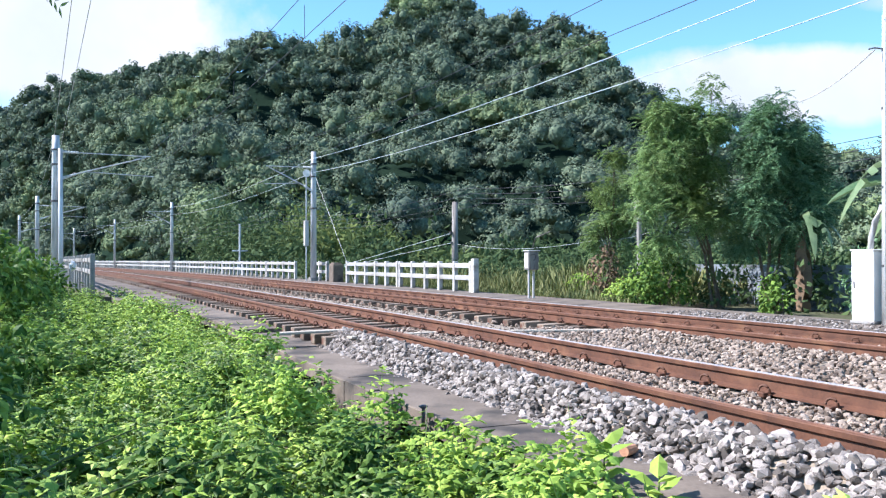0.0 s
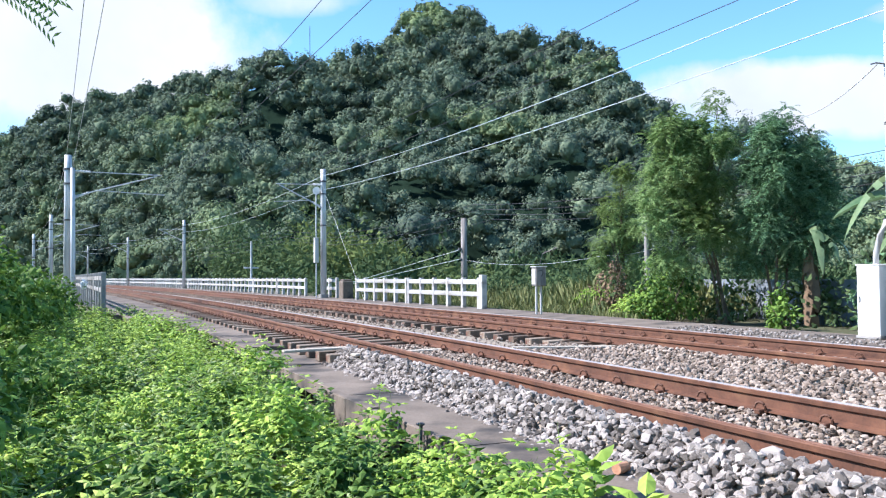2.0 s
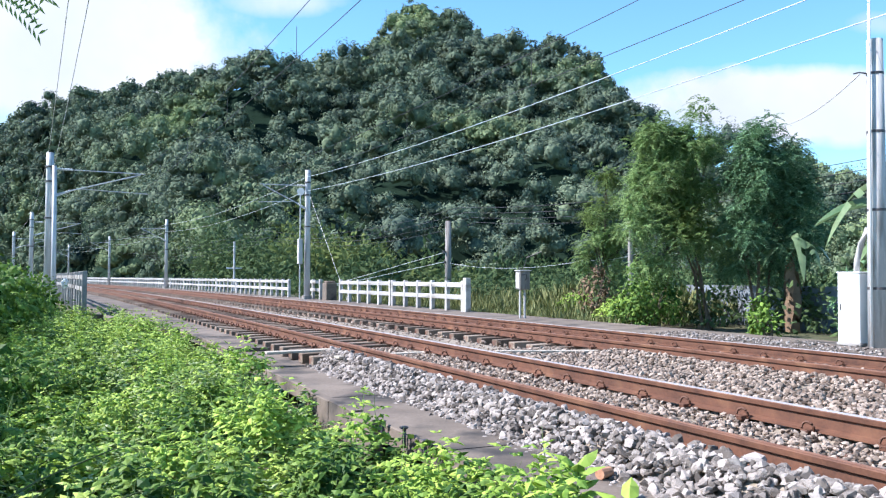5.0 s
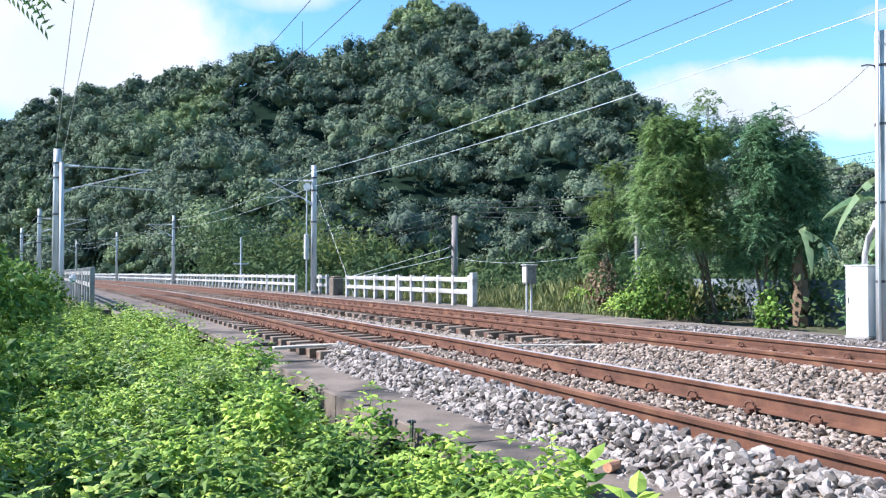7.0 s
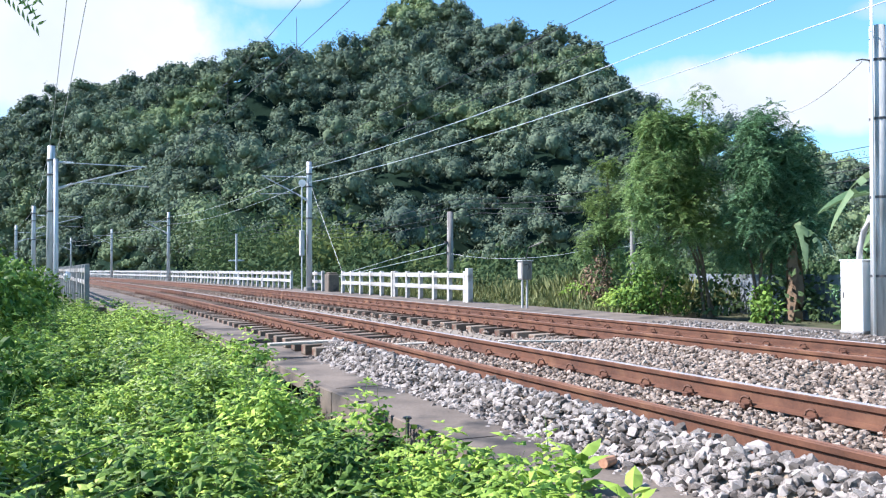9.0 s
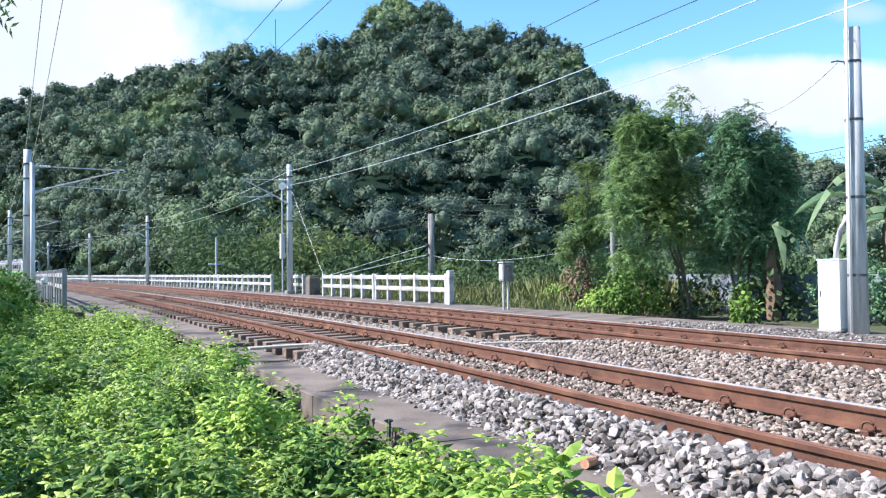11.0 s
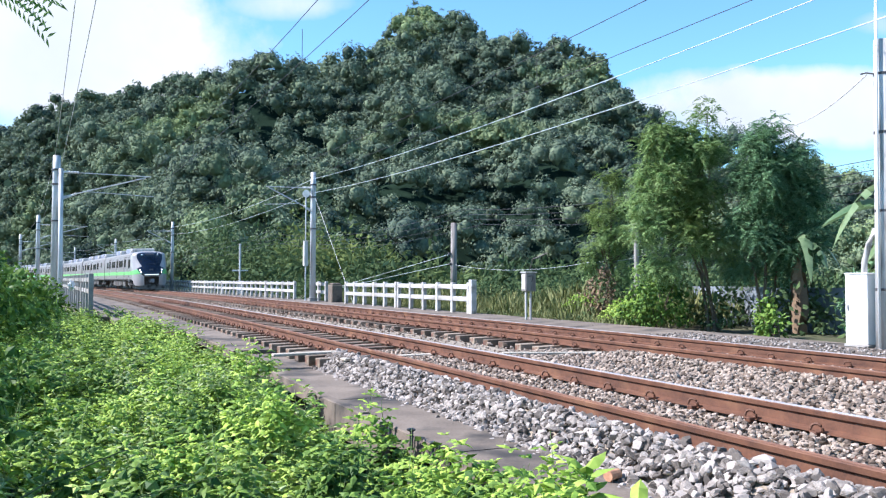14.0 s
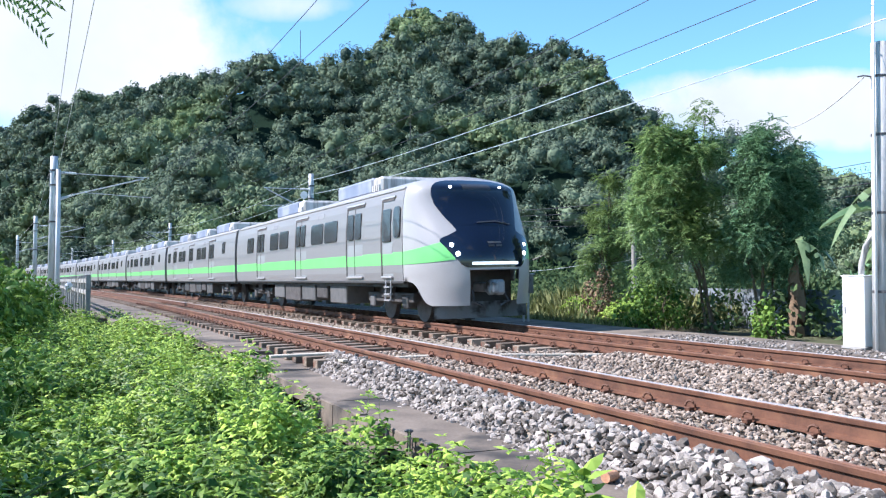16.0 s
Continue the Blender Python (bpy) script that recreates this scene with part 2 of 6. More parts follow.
M["bark"] = material("bark", (0.06, 0.045, 0.03), (0.17, 0.13, 0.09), 8, 0.9, bump=0.6, fine=40, stretch=(3, 3, 0.7))
M["banana"] = material("banana_leaf", (0.08, 0.15, 0.06), (0.24, 0.32, 0.16), 3, 0.4, bump=0.1, fine=14, rand=0.3, through_light=0.3)
M["deadleaf"] = material("withered_leaf", (0.09, 0.055, 0.03), (0.24, 0.16, 0.09), 4, 0.8, bump=0.1, rand=0.5, island=True)
# distance haze is put into this blue base colour
M["mountain"] = material("haze_blue_mountain", (0.10, 0.16, 0.20), (0.16, 0.23, 0.28), 0.01, 0.95, bump=0.0, fine=0.06)
# train
M["steel_body"] = material("brushed_steel", (0.238, 0.224, 0.220), (0.290, 0.272, 0.266), 0.7, 0.45, 0.45, bump=0.03, fine=18, stretch=(1, 0.15, 3))
M["white_paint"] = material("white_paint", (0.285, 0.272, 0.270), (0.325, 0.312, 0.310), 1.5, 0.3, bump=0.0)
M["green_paint"] = material("green_paint", (0.14, 0.47, 0.13), (0.18, 0.54, 0.16), 1.5, 0.35, bump=0.0)
M["roof_grey"] = material("roof_paint", (0.11, 0.135, 0.20), (0.19, 0.22, 0.29), 2, 0.6, bump=0.05, stain_or_lit=(0.25, 0.27, 0.3), stain_or_lit_scale=1.0)
M["black_gloss"] = material("dark_glass", (0.002, 0.004, 0.014), (0.004, 0.007, 0.020), 1.0, 0.06, bump=0.0, spec=0.6)
M["window"] = material("tinted_window", (0.03, 0.030, 0.033), (0.045, 0.045, 0.048), 1.0, 0.16, bump=0.0, spec=0.4)
M["underframe"] = material("grimy_underframe", (0.025, 0.022, 0.02), (0.09, 0.08, 0.075), 5, 0.8, 0.2, bump=0.3, rand=0.5)
M["grey_box"] = material("grey_equipment", (0.030, 0.029, 0.028), (0.10, 0.096, 0.092), 4, 0.7, 0.1, bump=0.1, rand=0.9)
M["door_steel"] = material("door_steel", (0.27, 0.27, 0.272), (0.32, 0.32, 0.322), 1, 0.4, 0.3, bump=0.03, fine=18)
M["vent_grey"] = material("vent_paint", (0.16, 0.16, 0.165), (0.22, 0.22, 0.225), 8, 0.6, bump=0.1)
M["plough_paint"] = material("plough_paint", (0.19, 0.20, 0.21), (0.26, 0.27, 0.28), 4, 0.6, bump=0.1, stain_or_lit=(0.04, 0.035, 0.03), stain_or_lit_scale=3)
M["lamp"] = glow("lit_headlamp", (1.0, 0.97, 0.9), 4.0)
M["lightbar"] = glow("lit_bar", (0.9, 0.95, 1.0), 0.55)


# ---- geometry helpers ----
def smooth(a, b, x):
    t = min(1.0, max(0.0, (x - a) / (b - a)))
    return t * t * (3 - 2 * t)


def empty(name, m=None):
    ob = new(name)
    ob.empty_display_size = 0.2
    if m is not None:
        ob.matrix_world = m
    return ob


def part(name, bm, mat, parent=None, label="", at=None, soft=False):
    """Links a bmesh as one mesh object, under a thing or a part."""
    me = bpy.data.meshes.new(name)
    bm.to_mesh(me)
    bm.free()
    return linked(name, me, mat, parent, label, at, soft)


def linked(name, me, mat=None, parent=None, label="", at=None, soft=False):
    if mat is not None and not me.materials:
        me.materials.append(mat)
    if soft:
        me.polygons.foreach_set("use_smooth", [True] * len(me.polygons))
    ob = new(name, me)
    if parent is not None:
        ob.parent = parent
    if at is not None:
        ob.matrix_basis = at
    return tagged(ob, label)


def box(bm, x0, x1, y0, y1, z0, z1, bevel=0.0, m=None):
    r = bmesh.ops.create_cube(bm, size=1.0)
    vs = r["verts"]
    for v in vs:
        v.co = Vector(((x0 + x1) / 2 + v.co.x * (x1 - x0), (y0 + y1) / 2 + v.co.y * (y1 - y0), (z0 + z1) / 2 + v.co.z * (z1 - z0)))
    if bevel:
        es = list({e for v in vs for e in v.link_edges})
        g = bmesh.ops.bevel(bm, geom=es, offset=bevel, segments=1, affect="EDGES")
        vs = list({v for f in g["faces"] for v in f.verts} | {v for v in vs if v.is_valid})
    if m is not None:
        bmesh.ops.transform(bm, matrix=m, verts=vs)
    return bm


def boxes(*args, bevel=0.0):
    bm = bmesh.new()
    for a in args:
        box(bm, *a, bevel=bevel)
    return bm


def tube(bm, pts, radii, sides=8, caps=True):
    """A tube through the points."""
    pts = [Vector(p) for p in pts]
    if isinstance(radii, (int, float)):
        radii = [radii] * len(pts)
    rings = []
    for i, p in enumerate(pts):
        t = (pts[min(i + 1, len(pts) - 1)] - pts[max(i - 1, 0)]).normalized()
        a = t.orthogonal() if abs(t.z) > 0.9 else t.cross(Vector((0, 0, 1)))
        a.normalize()
        b = t.cross(a)
        rings.append([bm.verts.new(p + (a * math.cos(k * math.tau / sides) + b * math.sin(k * math.tau / sides)) * radii[i]) for k in range(sides)])
    for r, q in zip(rings, rings[1:]):
        for k in range(sides):
            bm.faces.new((r[k], r[(k + 1) % sides], q[(k + 1) % sides], q[k]))
    if caps:
        bm.faces.new(rings[0][::-1])
        bm.faces.new(rings[-1])
    return bm


def big_mesh(name, verts, faces):
    """A mesh out of arrays; faces all have the same number of corners."""
    verts, faces = np.asarray(verts, np.float32), np.asarray(faces, np.int32)
    me = bpy.data.meshes.new(name)
    k = faces.shape[1]
    me.vertices.add(len(verts))
    me.vertices.foreach_set("co", verts.ravel())
    me.loops.add(faces.size)
    me.loops.foreach_set("vertex_index", faces.ravel())
    me.polygons.add(len(faces))
    me.polygons.foreach_set("loop_start", np.arange(0, faces.size, k, dtype=np.int32))
    me.update(calc_edges=True)
    me.shade_flat()
    return me


LEAF4 = (np.array([[0, 0, 0], [0.5, 0.45, -0.12], [0, 1, -0.05], [-0.5, 0.45, -0.12]]), np.array([[0, 1, 2], [0, 2, 3]]))
LEAF3 = (np.array([[-0.5, 0, 0], [0.5, 0.25, 0], [-0.05, 1, 0]]), np.array([[0, 1, 2]]))
LEAF5 = (np.array([[0, 0, 0], [0.5, 0.36, -0.07], [0, 1, -0.22], [-0.5, 0.36, -0.07], [0, 0.45, 0.05]]),
         np.array([[0, 1, 4], [1, 2, 4], [2, 3, 4], [3, 0, 4]]))
LEAF6 = (np.array([[0, 0, 0], [0.42, 0.28, -0.10], [0.40, 0.62, -0.14], [0, 1, -0.22], [-0.40, 0.62, -0.14], [-0.42, 0.28, -0.10], [0, 0.5, 0.04]]),
         np.array([[0, 1, 6], [1, 2, 6], [2, 3, 6], [3, 4, 6], [4, 5, 6], [5, 0, 6]]))


def unit(a):
    return a / np.maximum(np.linalg.norm(a, axis=1, keepdims=True), 1e-9)


def foliage_arrays(pos, along, up, length, width, shape):
    tv, tf = shape
    y = unit(along)
    x = unit(np.cross(y, up))
    z = np.cross(x, y)
    n, k = len(pos), len(tv)
    v = (pos[:, None, :] + tv[None, :, 0, None] * (x * width[:, None])[:, None, :] + tv[None, :, 1, None] * (y * length[:, None])[:, None, :]
         + tv[None, :, 2, None] * (z * length[:, None])[:, None, :])
    return v.reshape(-1, 3), (np.arange(n)[:, None, None] * k + tf[None]).reshape(-1, 3)


def foliage(name, pos, along, up, length, width, shape=LEAF4):
    """One mesh of many leaves: place, axis, upper side, size."""
    return big_mesh(name, *foliage_arrays(pos, along, up, length, width, shape))


def core_shape():
    bm = bmesh.new()
    bmesh.ops.create_icosphere(bm, subdivisions=1, radius=1.0)
    bm.verts.index_update()
    r = np.array([v.co[:] for v in bm.verts]), np.array([[v.index for v in f.verts] for f in bm.faces])
    bm.free()
    return r


CORE = core_shape()
RNG = np.random.default_rng(7)


def clump(centre, radii, n, shell=0.35):
    """Random places in the outer part of an ellipsoid, and the outward ways."""
    d = unit(RNG.normal(size=(n, 3)))
    r = 1 - shell * RNG.random(n) ** 1.5
    lump = 1 + 0.22 * np.sin(d[:, 0] * 5 + centre[0] * 3) * np.sin(d[:, 1] * 6 + centre[1]) + 0.15 * np.sin(d[:, 2] * 9 + centre[0])
    return np.asarray(centre) + d * np.asarray(radii) * (r * lump)[:, None], d


# ---- the line: a wide curve, the bend's centre on the near side ----
BEND, TURN = 987.4, 0.4103
N0, D0 = Vector((math.cos(TURN), math.sin(TURN), 0)), Vector((-math.sin(TURN), math.cos(TURN), 0))
NEAR, FAR, CANT, GAUGE = 4.22, 8.118, 0.030, 1.13


def at(off, s, z=0.0):
    """The point off metres out from the viewer's side and s metres along the line."""
    a = s / BEND
    p = N0 * (-BEND + (BEND + off) * math.cos(a)) + D0 * ((BEND + off) * math.sin(a))
    p.z = z
    return p


def place(off, s, z=0.0, turn=0.0):
    """Local x points outwards, y along the line, z up."""
    p = at(off, s, z)
    return Matrix.Translation(p) @ Matrix.Rotation(TURN + s / BEND + turn, 4, "Z")


def sweep(name, profile, s0, s1, step, mat, parent=None, label="", closed=True, soft=False):
    """A profile of (off, z) points swept along the line."""
    n = max(2, int(round((s1 - s0) / step)) + 1)
    bm = bmesh.new()
    rows = [[bm.verts.new(at(o, s0 + (s1 - s0) * i / (n - 1), z)) for o, z in profile] for i in range(n)]
    k = len(profile)
    for r, q in zip(rows, rows[1:]):
        for j in range(k if closed else k - 1):
            bm.faces.new((r[j], q[j], q[(j + 1) % k], r[(j + 1) % k]))
    if closed:
        bm.faces.new(rows[0])
        bm.faces.new(rows[-1][::-1])
    bmesh.ops.recalc_face_normals(bm, faces=bm.faces)
    return part(name, bm, mat, parent, label, soft=soft)


# ---- ground, hill, distance ----
def off_of(x, y):
    v = Vector((x, y, 0)) + N0 * BEND
    return v.length - BEND


def ground_height(x, y):
    o = off_of(x, y)
    z = -0.78 + 0.06 * noise.noise((x * 0.5, y * 0.5, 0))
    z += 0.52 * smooth(9.5, 11.5, o) - 2.2 * smooth(15, 45, o)
    z -= 1.5 * smooth(-6, -40, o)
    return z


def build_ground():
    radii = [0.0] + [0.6 * 1.085 ** i for i in range(107)]
    k = 140
    vs, fs = [], []
    for r in radii:
        for j in range(k):
            a = j * math.tau / k
            x, y = r * math.sin(a), 6 + r * math.cos(a)
            vs.append((x, y, ground_height(x, y)))
    for i in range(len(radii) - 1):
        for j in range(k):
            fs.append((i * k + j, (i + 1) * k + j, (i + 1) * k + (j + 1) % k, i * k + (j + 1) % k))
    tagged(linked("ground", big_mesh("ground", vs, fs), M["soil"], soft=True), "earth ground under weeds and grass", "ground", kind="structure")


build_ground()

# ridge: bearing (sideways per metre ahead) and rise per metre ahead
RIDGE = ((-1.2, 0.10), (-0.8, 0.14), (-0.53, 0.152), (-0.46, 0.170), (-0.43, 0.190), (-0.36, 0.208), (-0.327, 0.218), (-0.26, 0.224), (-0.19, 0.224), (-0.15, 0.236),
         (-0.09, 0.252), (-0.063, 0.285), (-0.03, 0.314), (0.01, 0.301), (0.045, 0.279), (0.12, 0.266), (0.16, 0.263), (0.187, 0.250), (0.207, 0.222), (0.234, 0.180),
         (0.26, 0.142), (0.33, 0.10), (0.5, 0.075), (0.8, 0.06), (1.2, 0.05))


def ridge_rise(u):
    for (a, p), (b, q) in zip(RIDGE, RIDGE[1:]):
        if a <= u <= b:
            return p + (q - p) * smooth(a, b, u)
    return 0.05


def hill_point(u, r):
    """Bearing u; r runs from the foot (0) over the ridge (1) to the back (1.4)."""
    west = smooth(-0.28, -0.55, u)
    d0 = 118 + 25 * math.sin(u * 5 + 1) + 45 * west
    d1 = 275 + 70 * math.exp(-((u - 0.03) / 0.28) ** 2) + 150 * west
    d = d0 + (d1 - d0) * r
    top = ridge_rise(u) * d1
    g = r ** 0.92 if r <= 1 else 1 - 0.9 * (r - 1) ** 1.3
    z = -3 + (top + 3) * g
    x = u * d
    gully = noise.fractal((x * 0.016 + 3.1, d * 0.010, 0.3), 1.0, 2.0, 4)
    fold = abs(noise.noise((x * 0.021 + d * 0.006, d * 0.007 + 9, 2.0)))
    z += (15 * gully - 26 * fold + 6) * smooth(0, 0.25, r) * (1 - 0.9 * smooth(0.62, 0.98, r))
    z = -3 + (z + 3) * smooth(14, 34, abs(off_of(x, d) - 6))  # level ground along the line
    return Vector((x, d, z))


def build_hill():
    nu, nr = 130, 52
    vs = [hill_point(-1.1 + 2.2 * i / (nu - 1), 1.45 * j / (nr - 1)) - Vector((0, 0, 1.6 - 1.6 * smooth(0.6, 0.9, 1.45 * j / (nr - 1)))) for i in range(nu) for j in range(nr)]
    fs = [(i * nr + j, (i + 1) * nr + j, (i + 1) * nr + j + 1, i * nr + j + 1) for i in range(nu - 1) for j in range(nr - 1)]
    tagged(linked("hill", big_mesh("hill", vs, fs), M["shaded_forest_floor"], soft=True), "steep rounded hill covered in dense forest", "hill", kind="structure")
    # the forest on it
    rnd = random.Random(3)
    pos, out, size, lobes = [], [], [], []
    cells = collections.defaultdict(list)
    for i in range(52000):
        u, r = rnd.uniform(-0.66, 0.62), rnd.random() ** 0.8 * 1.03
        p = hill_point(u, r)
        if abs(off_of(p.x, p.y) - 6) < 17:
            continue
        w = rnd.choice((2.3, 3.0, 3.6, 4.3, 5.3)) * rnd.uniform(0.85, 1.15) * (0.6 if r > 0.9 else 1)
        cx, cy = int(p.x // 12), int(p.y // 12)
        if any((p.x - x) ** 2 + (p.y - y) ** 2 + (p.z - z) ** 2 < (0.74 * (w + v)) ** 2 for a in (-1, 0, 1) for b in (-1, 0, 1) for x, y, z, v in cells[cx + a, cy + b]):
            continue
        cells[cx, cy].append((p.x, p.y, p.z, w))
        h = w * rnd.uniform(0.85, 1.45)
        c = np.array((p.x, p.y, p.z + h * 0.9 + rnd.uniform(-0.5, 3.4 if r < 0.93 else 3.6)))
        near = min(1.7, 270 / p.y)
        leaf = rnd.uniform(0.55, 0.85) / near
        for k in range(6):
            a, e = k * 2.4 + rnd.uniform(-0.5, 0.5), rnd.uniform(-0.25, 1.0)
            sub_c = c + np.array((math.cos(a) * w * 0.6 * (1 - 0.5 * max(0, e)), math.sin(a) * w * 0.6 * (1 - 0.5 * max(0, e)), h * 0.62 * e))
            radii = np.array((w * 0.50, w * 0.50, h * 0.44)) * rnd.uniform(0.8, 1.2)
            lobes.append(sub_c + CORE[0] * radii * RNG.uniform(0.45, 0.82, (len(CORE[0]), 1)))
            n = int(74 * (w / 3.3) ** 1.5 * rnd.uniform(0.8, 1.2) * near ** 1.6) + 6
            q, d = clump(sub_c, radii * 1.12, n, 0.42)
            keep = (d[:, 2] > -0.4) & (d[:, 1] < 0.55)
            pos.append(q[keep])
            out.append(d[keep])
            size.append(np.full(keep.sum(), leaf))
    # thin emergent trees along the ridge
    for i in range(150):
        p = hill_point(rnd.uniform(-0.6, 0.28), rnd.uniform(0.94, 1.03))
        for k in range(rnd.randint(2, 4)):
            c = np.array((p.x + rnd.uniform(-1.6, 1.6), p.y, p.z + rnd.uniform(5.0, 9.5)))
            q, d = clump(c, (rnd.uniform(0.7, 1.5), 1.2, rnd.uniform(0.5, 0.9)), 26, 0.6)
            pos.append(q)
            out.append(d)
            size.append(np.full(26, 0.5))
    pos, out, size = np.concatenate(pos), np.concatenate(out), np.concatenate(size)
    n = len(pos)
    along = unit(np.cross(out, RNG.normal(size=(n, 3)))) + out * 0.25 - np.array([0, 0, 0.1])
    up = out + RNG.normal(size=(n, 3)) * 0.32 + np.array([0, 0, 0.1])
    ln = size * RNG.uniform(0.7, 1.6, n)
    v1, f1 = foliage_arrays(pos - unit(along) * ln[:, None] * 0.5, along, up, ln, ln * 0.85, LEAF3)
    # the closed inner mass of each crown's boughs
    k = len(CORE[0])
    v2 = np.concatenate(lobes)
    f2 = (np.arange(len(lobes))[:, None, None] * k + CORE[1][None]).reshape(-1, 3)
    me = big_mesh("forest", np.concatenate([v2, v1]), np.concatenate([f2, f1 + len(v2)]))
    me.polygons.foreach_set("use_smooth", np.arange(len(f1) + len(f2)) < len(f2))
    tagged(linked("forest", me, M["forest"]), "dense dark green broadleaf forest on the hill, haze and shade in its colours", "forest", kind="stuff")


build_hill()


def build_belt():
    """Bamboo and scrub between the line and the foot of the hill."""
    rnd = random.Random(5)
    pos, out, size = [], [], []
    for i in range(420):
        u = rnd.uniform(-0.62, 0.7)
        d = rnd.uniform(62, 125)
        x = u * d
        if off_of(x, d) < 17:
            continue
        h = rnd.uniform(2.0, 4.2) * (0.5 + d / 110) * (1 - 0.42 * smooth(-0.16, -0.04, u))
        w = rnd.uniform(1.6, 3.4)
        q, dd = clump((x, d, ground_height(x, d) + h * 0.7), (w, w, h), 260, 0.5)
        pos.append(q)
        out.append(dd)
        size.append(np.full(260, rnd.uniform(0.35, 0.6)))
    pos, out, size = np.concatenate(pos), np.concatenate(out), np.concatenate(size)
    n = len(pos)
    along = out * 0.6 + RNG.normal(size=(n, 3)) * 0.6 - np.array([0, 0, 0.2])
    up = out + RNG.normal(size=(n, 3)) * 0.3 + np.array([0, 0, 0.2])
    ln = size * RNG.uniform(0.8, 1.7, n)
    tagged(linked("scrub", foliage("scrub", pos, along, up, ln, ln * 0.5), M["belt"]), "light green bamboo and scrub at the foot of the hill", "scrub",
           kind="stuff")


build_belt()


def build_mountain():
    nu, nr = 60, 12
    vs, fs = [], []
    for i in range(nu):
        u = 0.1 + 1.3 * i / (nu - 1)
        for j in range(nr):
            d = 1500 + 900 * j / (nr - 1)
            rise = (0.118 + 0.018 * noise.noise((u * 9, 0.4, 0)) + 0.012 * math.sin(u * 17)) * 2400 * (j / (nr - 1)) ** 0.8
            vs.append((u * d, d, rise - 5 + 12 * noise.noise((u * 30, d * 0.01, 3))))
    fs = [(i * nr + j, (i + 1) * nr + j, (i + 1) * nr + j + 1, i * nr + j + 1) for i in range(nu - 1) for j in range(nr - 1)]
    tagged(linked("backdrop", big_mesh("mountain", vs, fs), M["mountain"], soft=True), "far mountain ridge with blue distance haze in its colour", "mountain", kind="structure")


build_mountain()


# ---- walkways, decks, ballast ----
FAR_DECK = 10.2  # the far track's open deck begins nearer
BRIDGE = 11.6  # where the ballast ends and the open deck begins


def build_slabs():
    near = tagged(empty("pavement"), "worn grey concrete walkway slabs beside the near track", "walkway", kind="structure")
    s = -6.0
    rnd = random.Random(11)
    while s < 150:
        e = s + (2.9 if s < 30 else 10.0)
        w0 = 2.52 if s < 17 else (2.52 - 1.5 * smooth(17, 30, s))
        dz = rnd.uniform(-0.006, 0.006)
        z = -0.34 + dz + (0.06 if s > BRIDGE else 0)
        sweep("slab", [(w0, z - 0.16), (w0, z - 0.01), (w0 + 0.012, z), (3.66 if s < BRIDGE else 3.30, z), (3.66 if s < BRIDGE else 3.30, z - 0.16)],
              s + 0.012, e - 0.012, 1.5, M["concrete"], near)
        s = e
    # broken kerb along the outer edge
    kerb = tagged(empty("kerb"), "broken concrete kerb along the walkway's outer edge", "kerb", kind="structure")
    for s0, s1, h in ((6.85, 7.35, 0.015), (7.37, 8.1, 0.03), (8.12, 8.9, 0.02)):
        sweep("kerb_stone", [(2.40, -0.62), (2.40, -0.34 + h), (2.415, -0.33 + h), (2.50, -0.33 + h), (2.515, -0.34 + h), (2.515, -0.62)],
              s0, s1, 0.3, M["concrete"], kerb)
    mid = tagged(empty("pavement_middle"), "pale concrete ledge between the two tracks on the bridge", "walkway", kind="structure")
    s = FAR_DECK - 0.2
    while s < 150:
        e = s + (3.2 if s < 40 else 12.0)
        sweep("slab", [(5.46, -0.55), (5.46, -0.285), (5.475, -0.27), (6.86, -0.27), (6.875, -0.285), (6.875, -0.55)], s + 0.01, e - 0.01, 1.6,
              M["bed"], mid)
        s = e
    far = tagged(empty("pavement_far"), "pale concrete walkway along the fence beyond the far track", "walkway", kind="structure")
    s = -8.0
    while s < 150:
        e = s + (3.0 if s < 45 else 12.0)
        sweep("slab", [(9.62, -0.5), (9.62, -0.135), (9.64, -0.12), (11.75, -0.12), (11.77, -0.135), (11.77, -0.5)], s + 0.01, e - 0.01, 1.5,
              M["concrete"], far)
        s = e
    for lo, hi in ((3.15, 5.44), (6.89, 9.60)):
        tagged(sweep("bridge_deck", [(lo, -0.75), (lo, -0.36), (hi, -0.36), (hi, -0.75)], BRIDGE if lo < 5 else FAR_DECK, 150, 2.0, M["bed"]),
               "dark stained bridge deck under the open sleepers", "bridge deck", kind="structure")


build_slabs()


def bed_height(off):
    """Top of the ballast across the line."""
    z = -0.118 - 0.245 * smooth(3.52, 3.12, off)
    for c in (NEAR, FAR):
        z -= 0.030 * smooth(0.60, 0.45, abs(off - c))
    z -= 0.07 * smooth(5.0, 5.9, off) * smooth(7.4, 6.6, off)
    return z


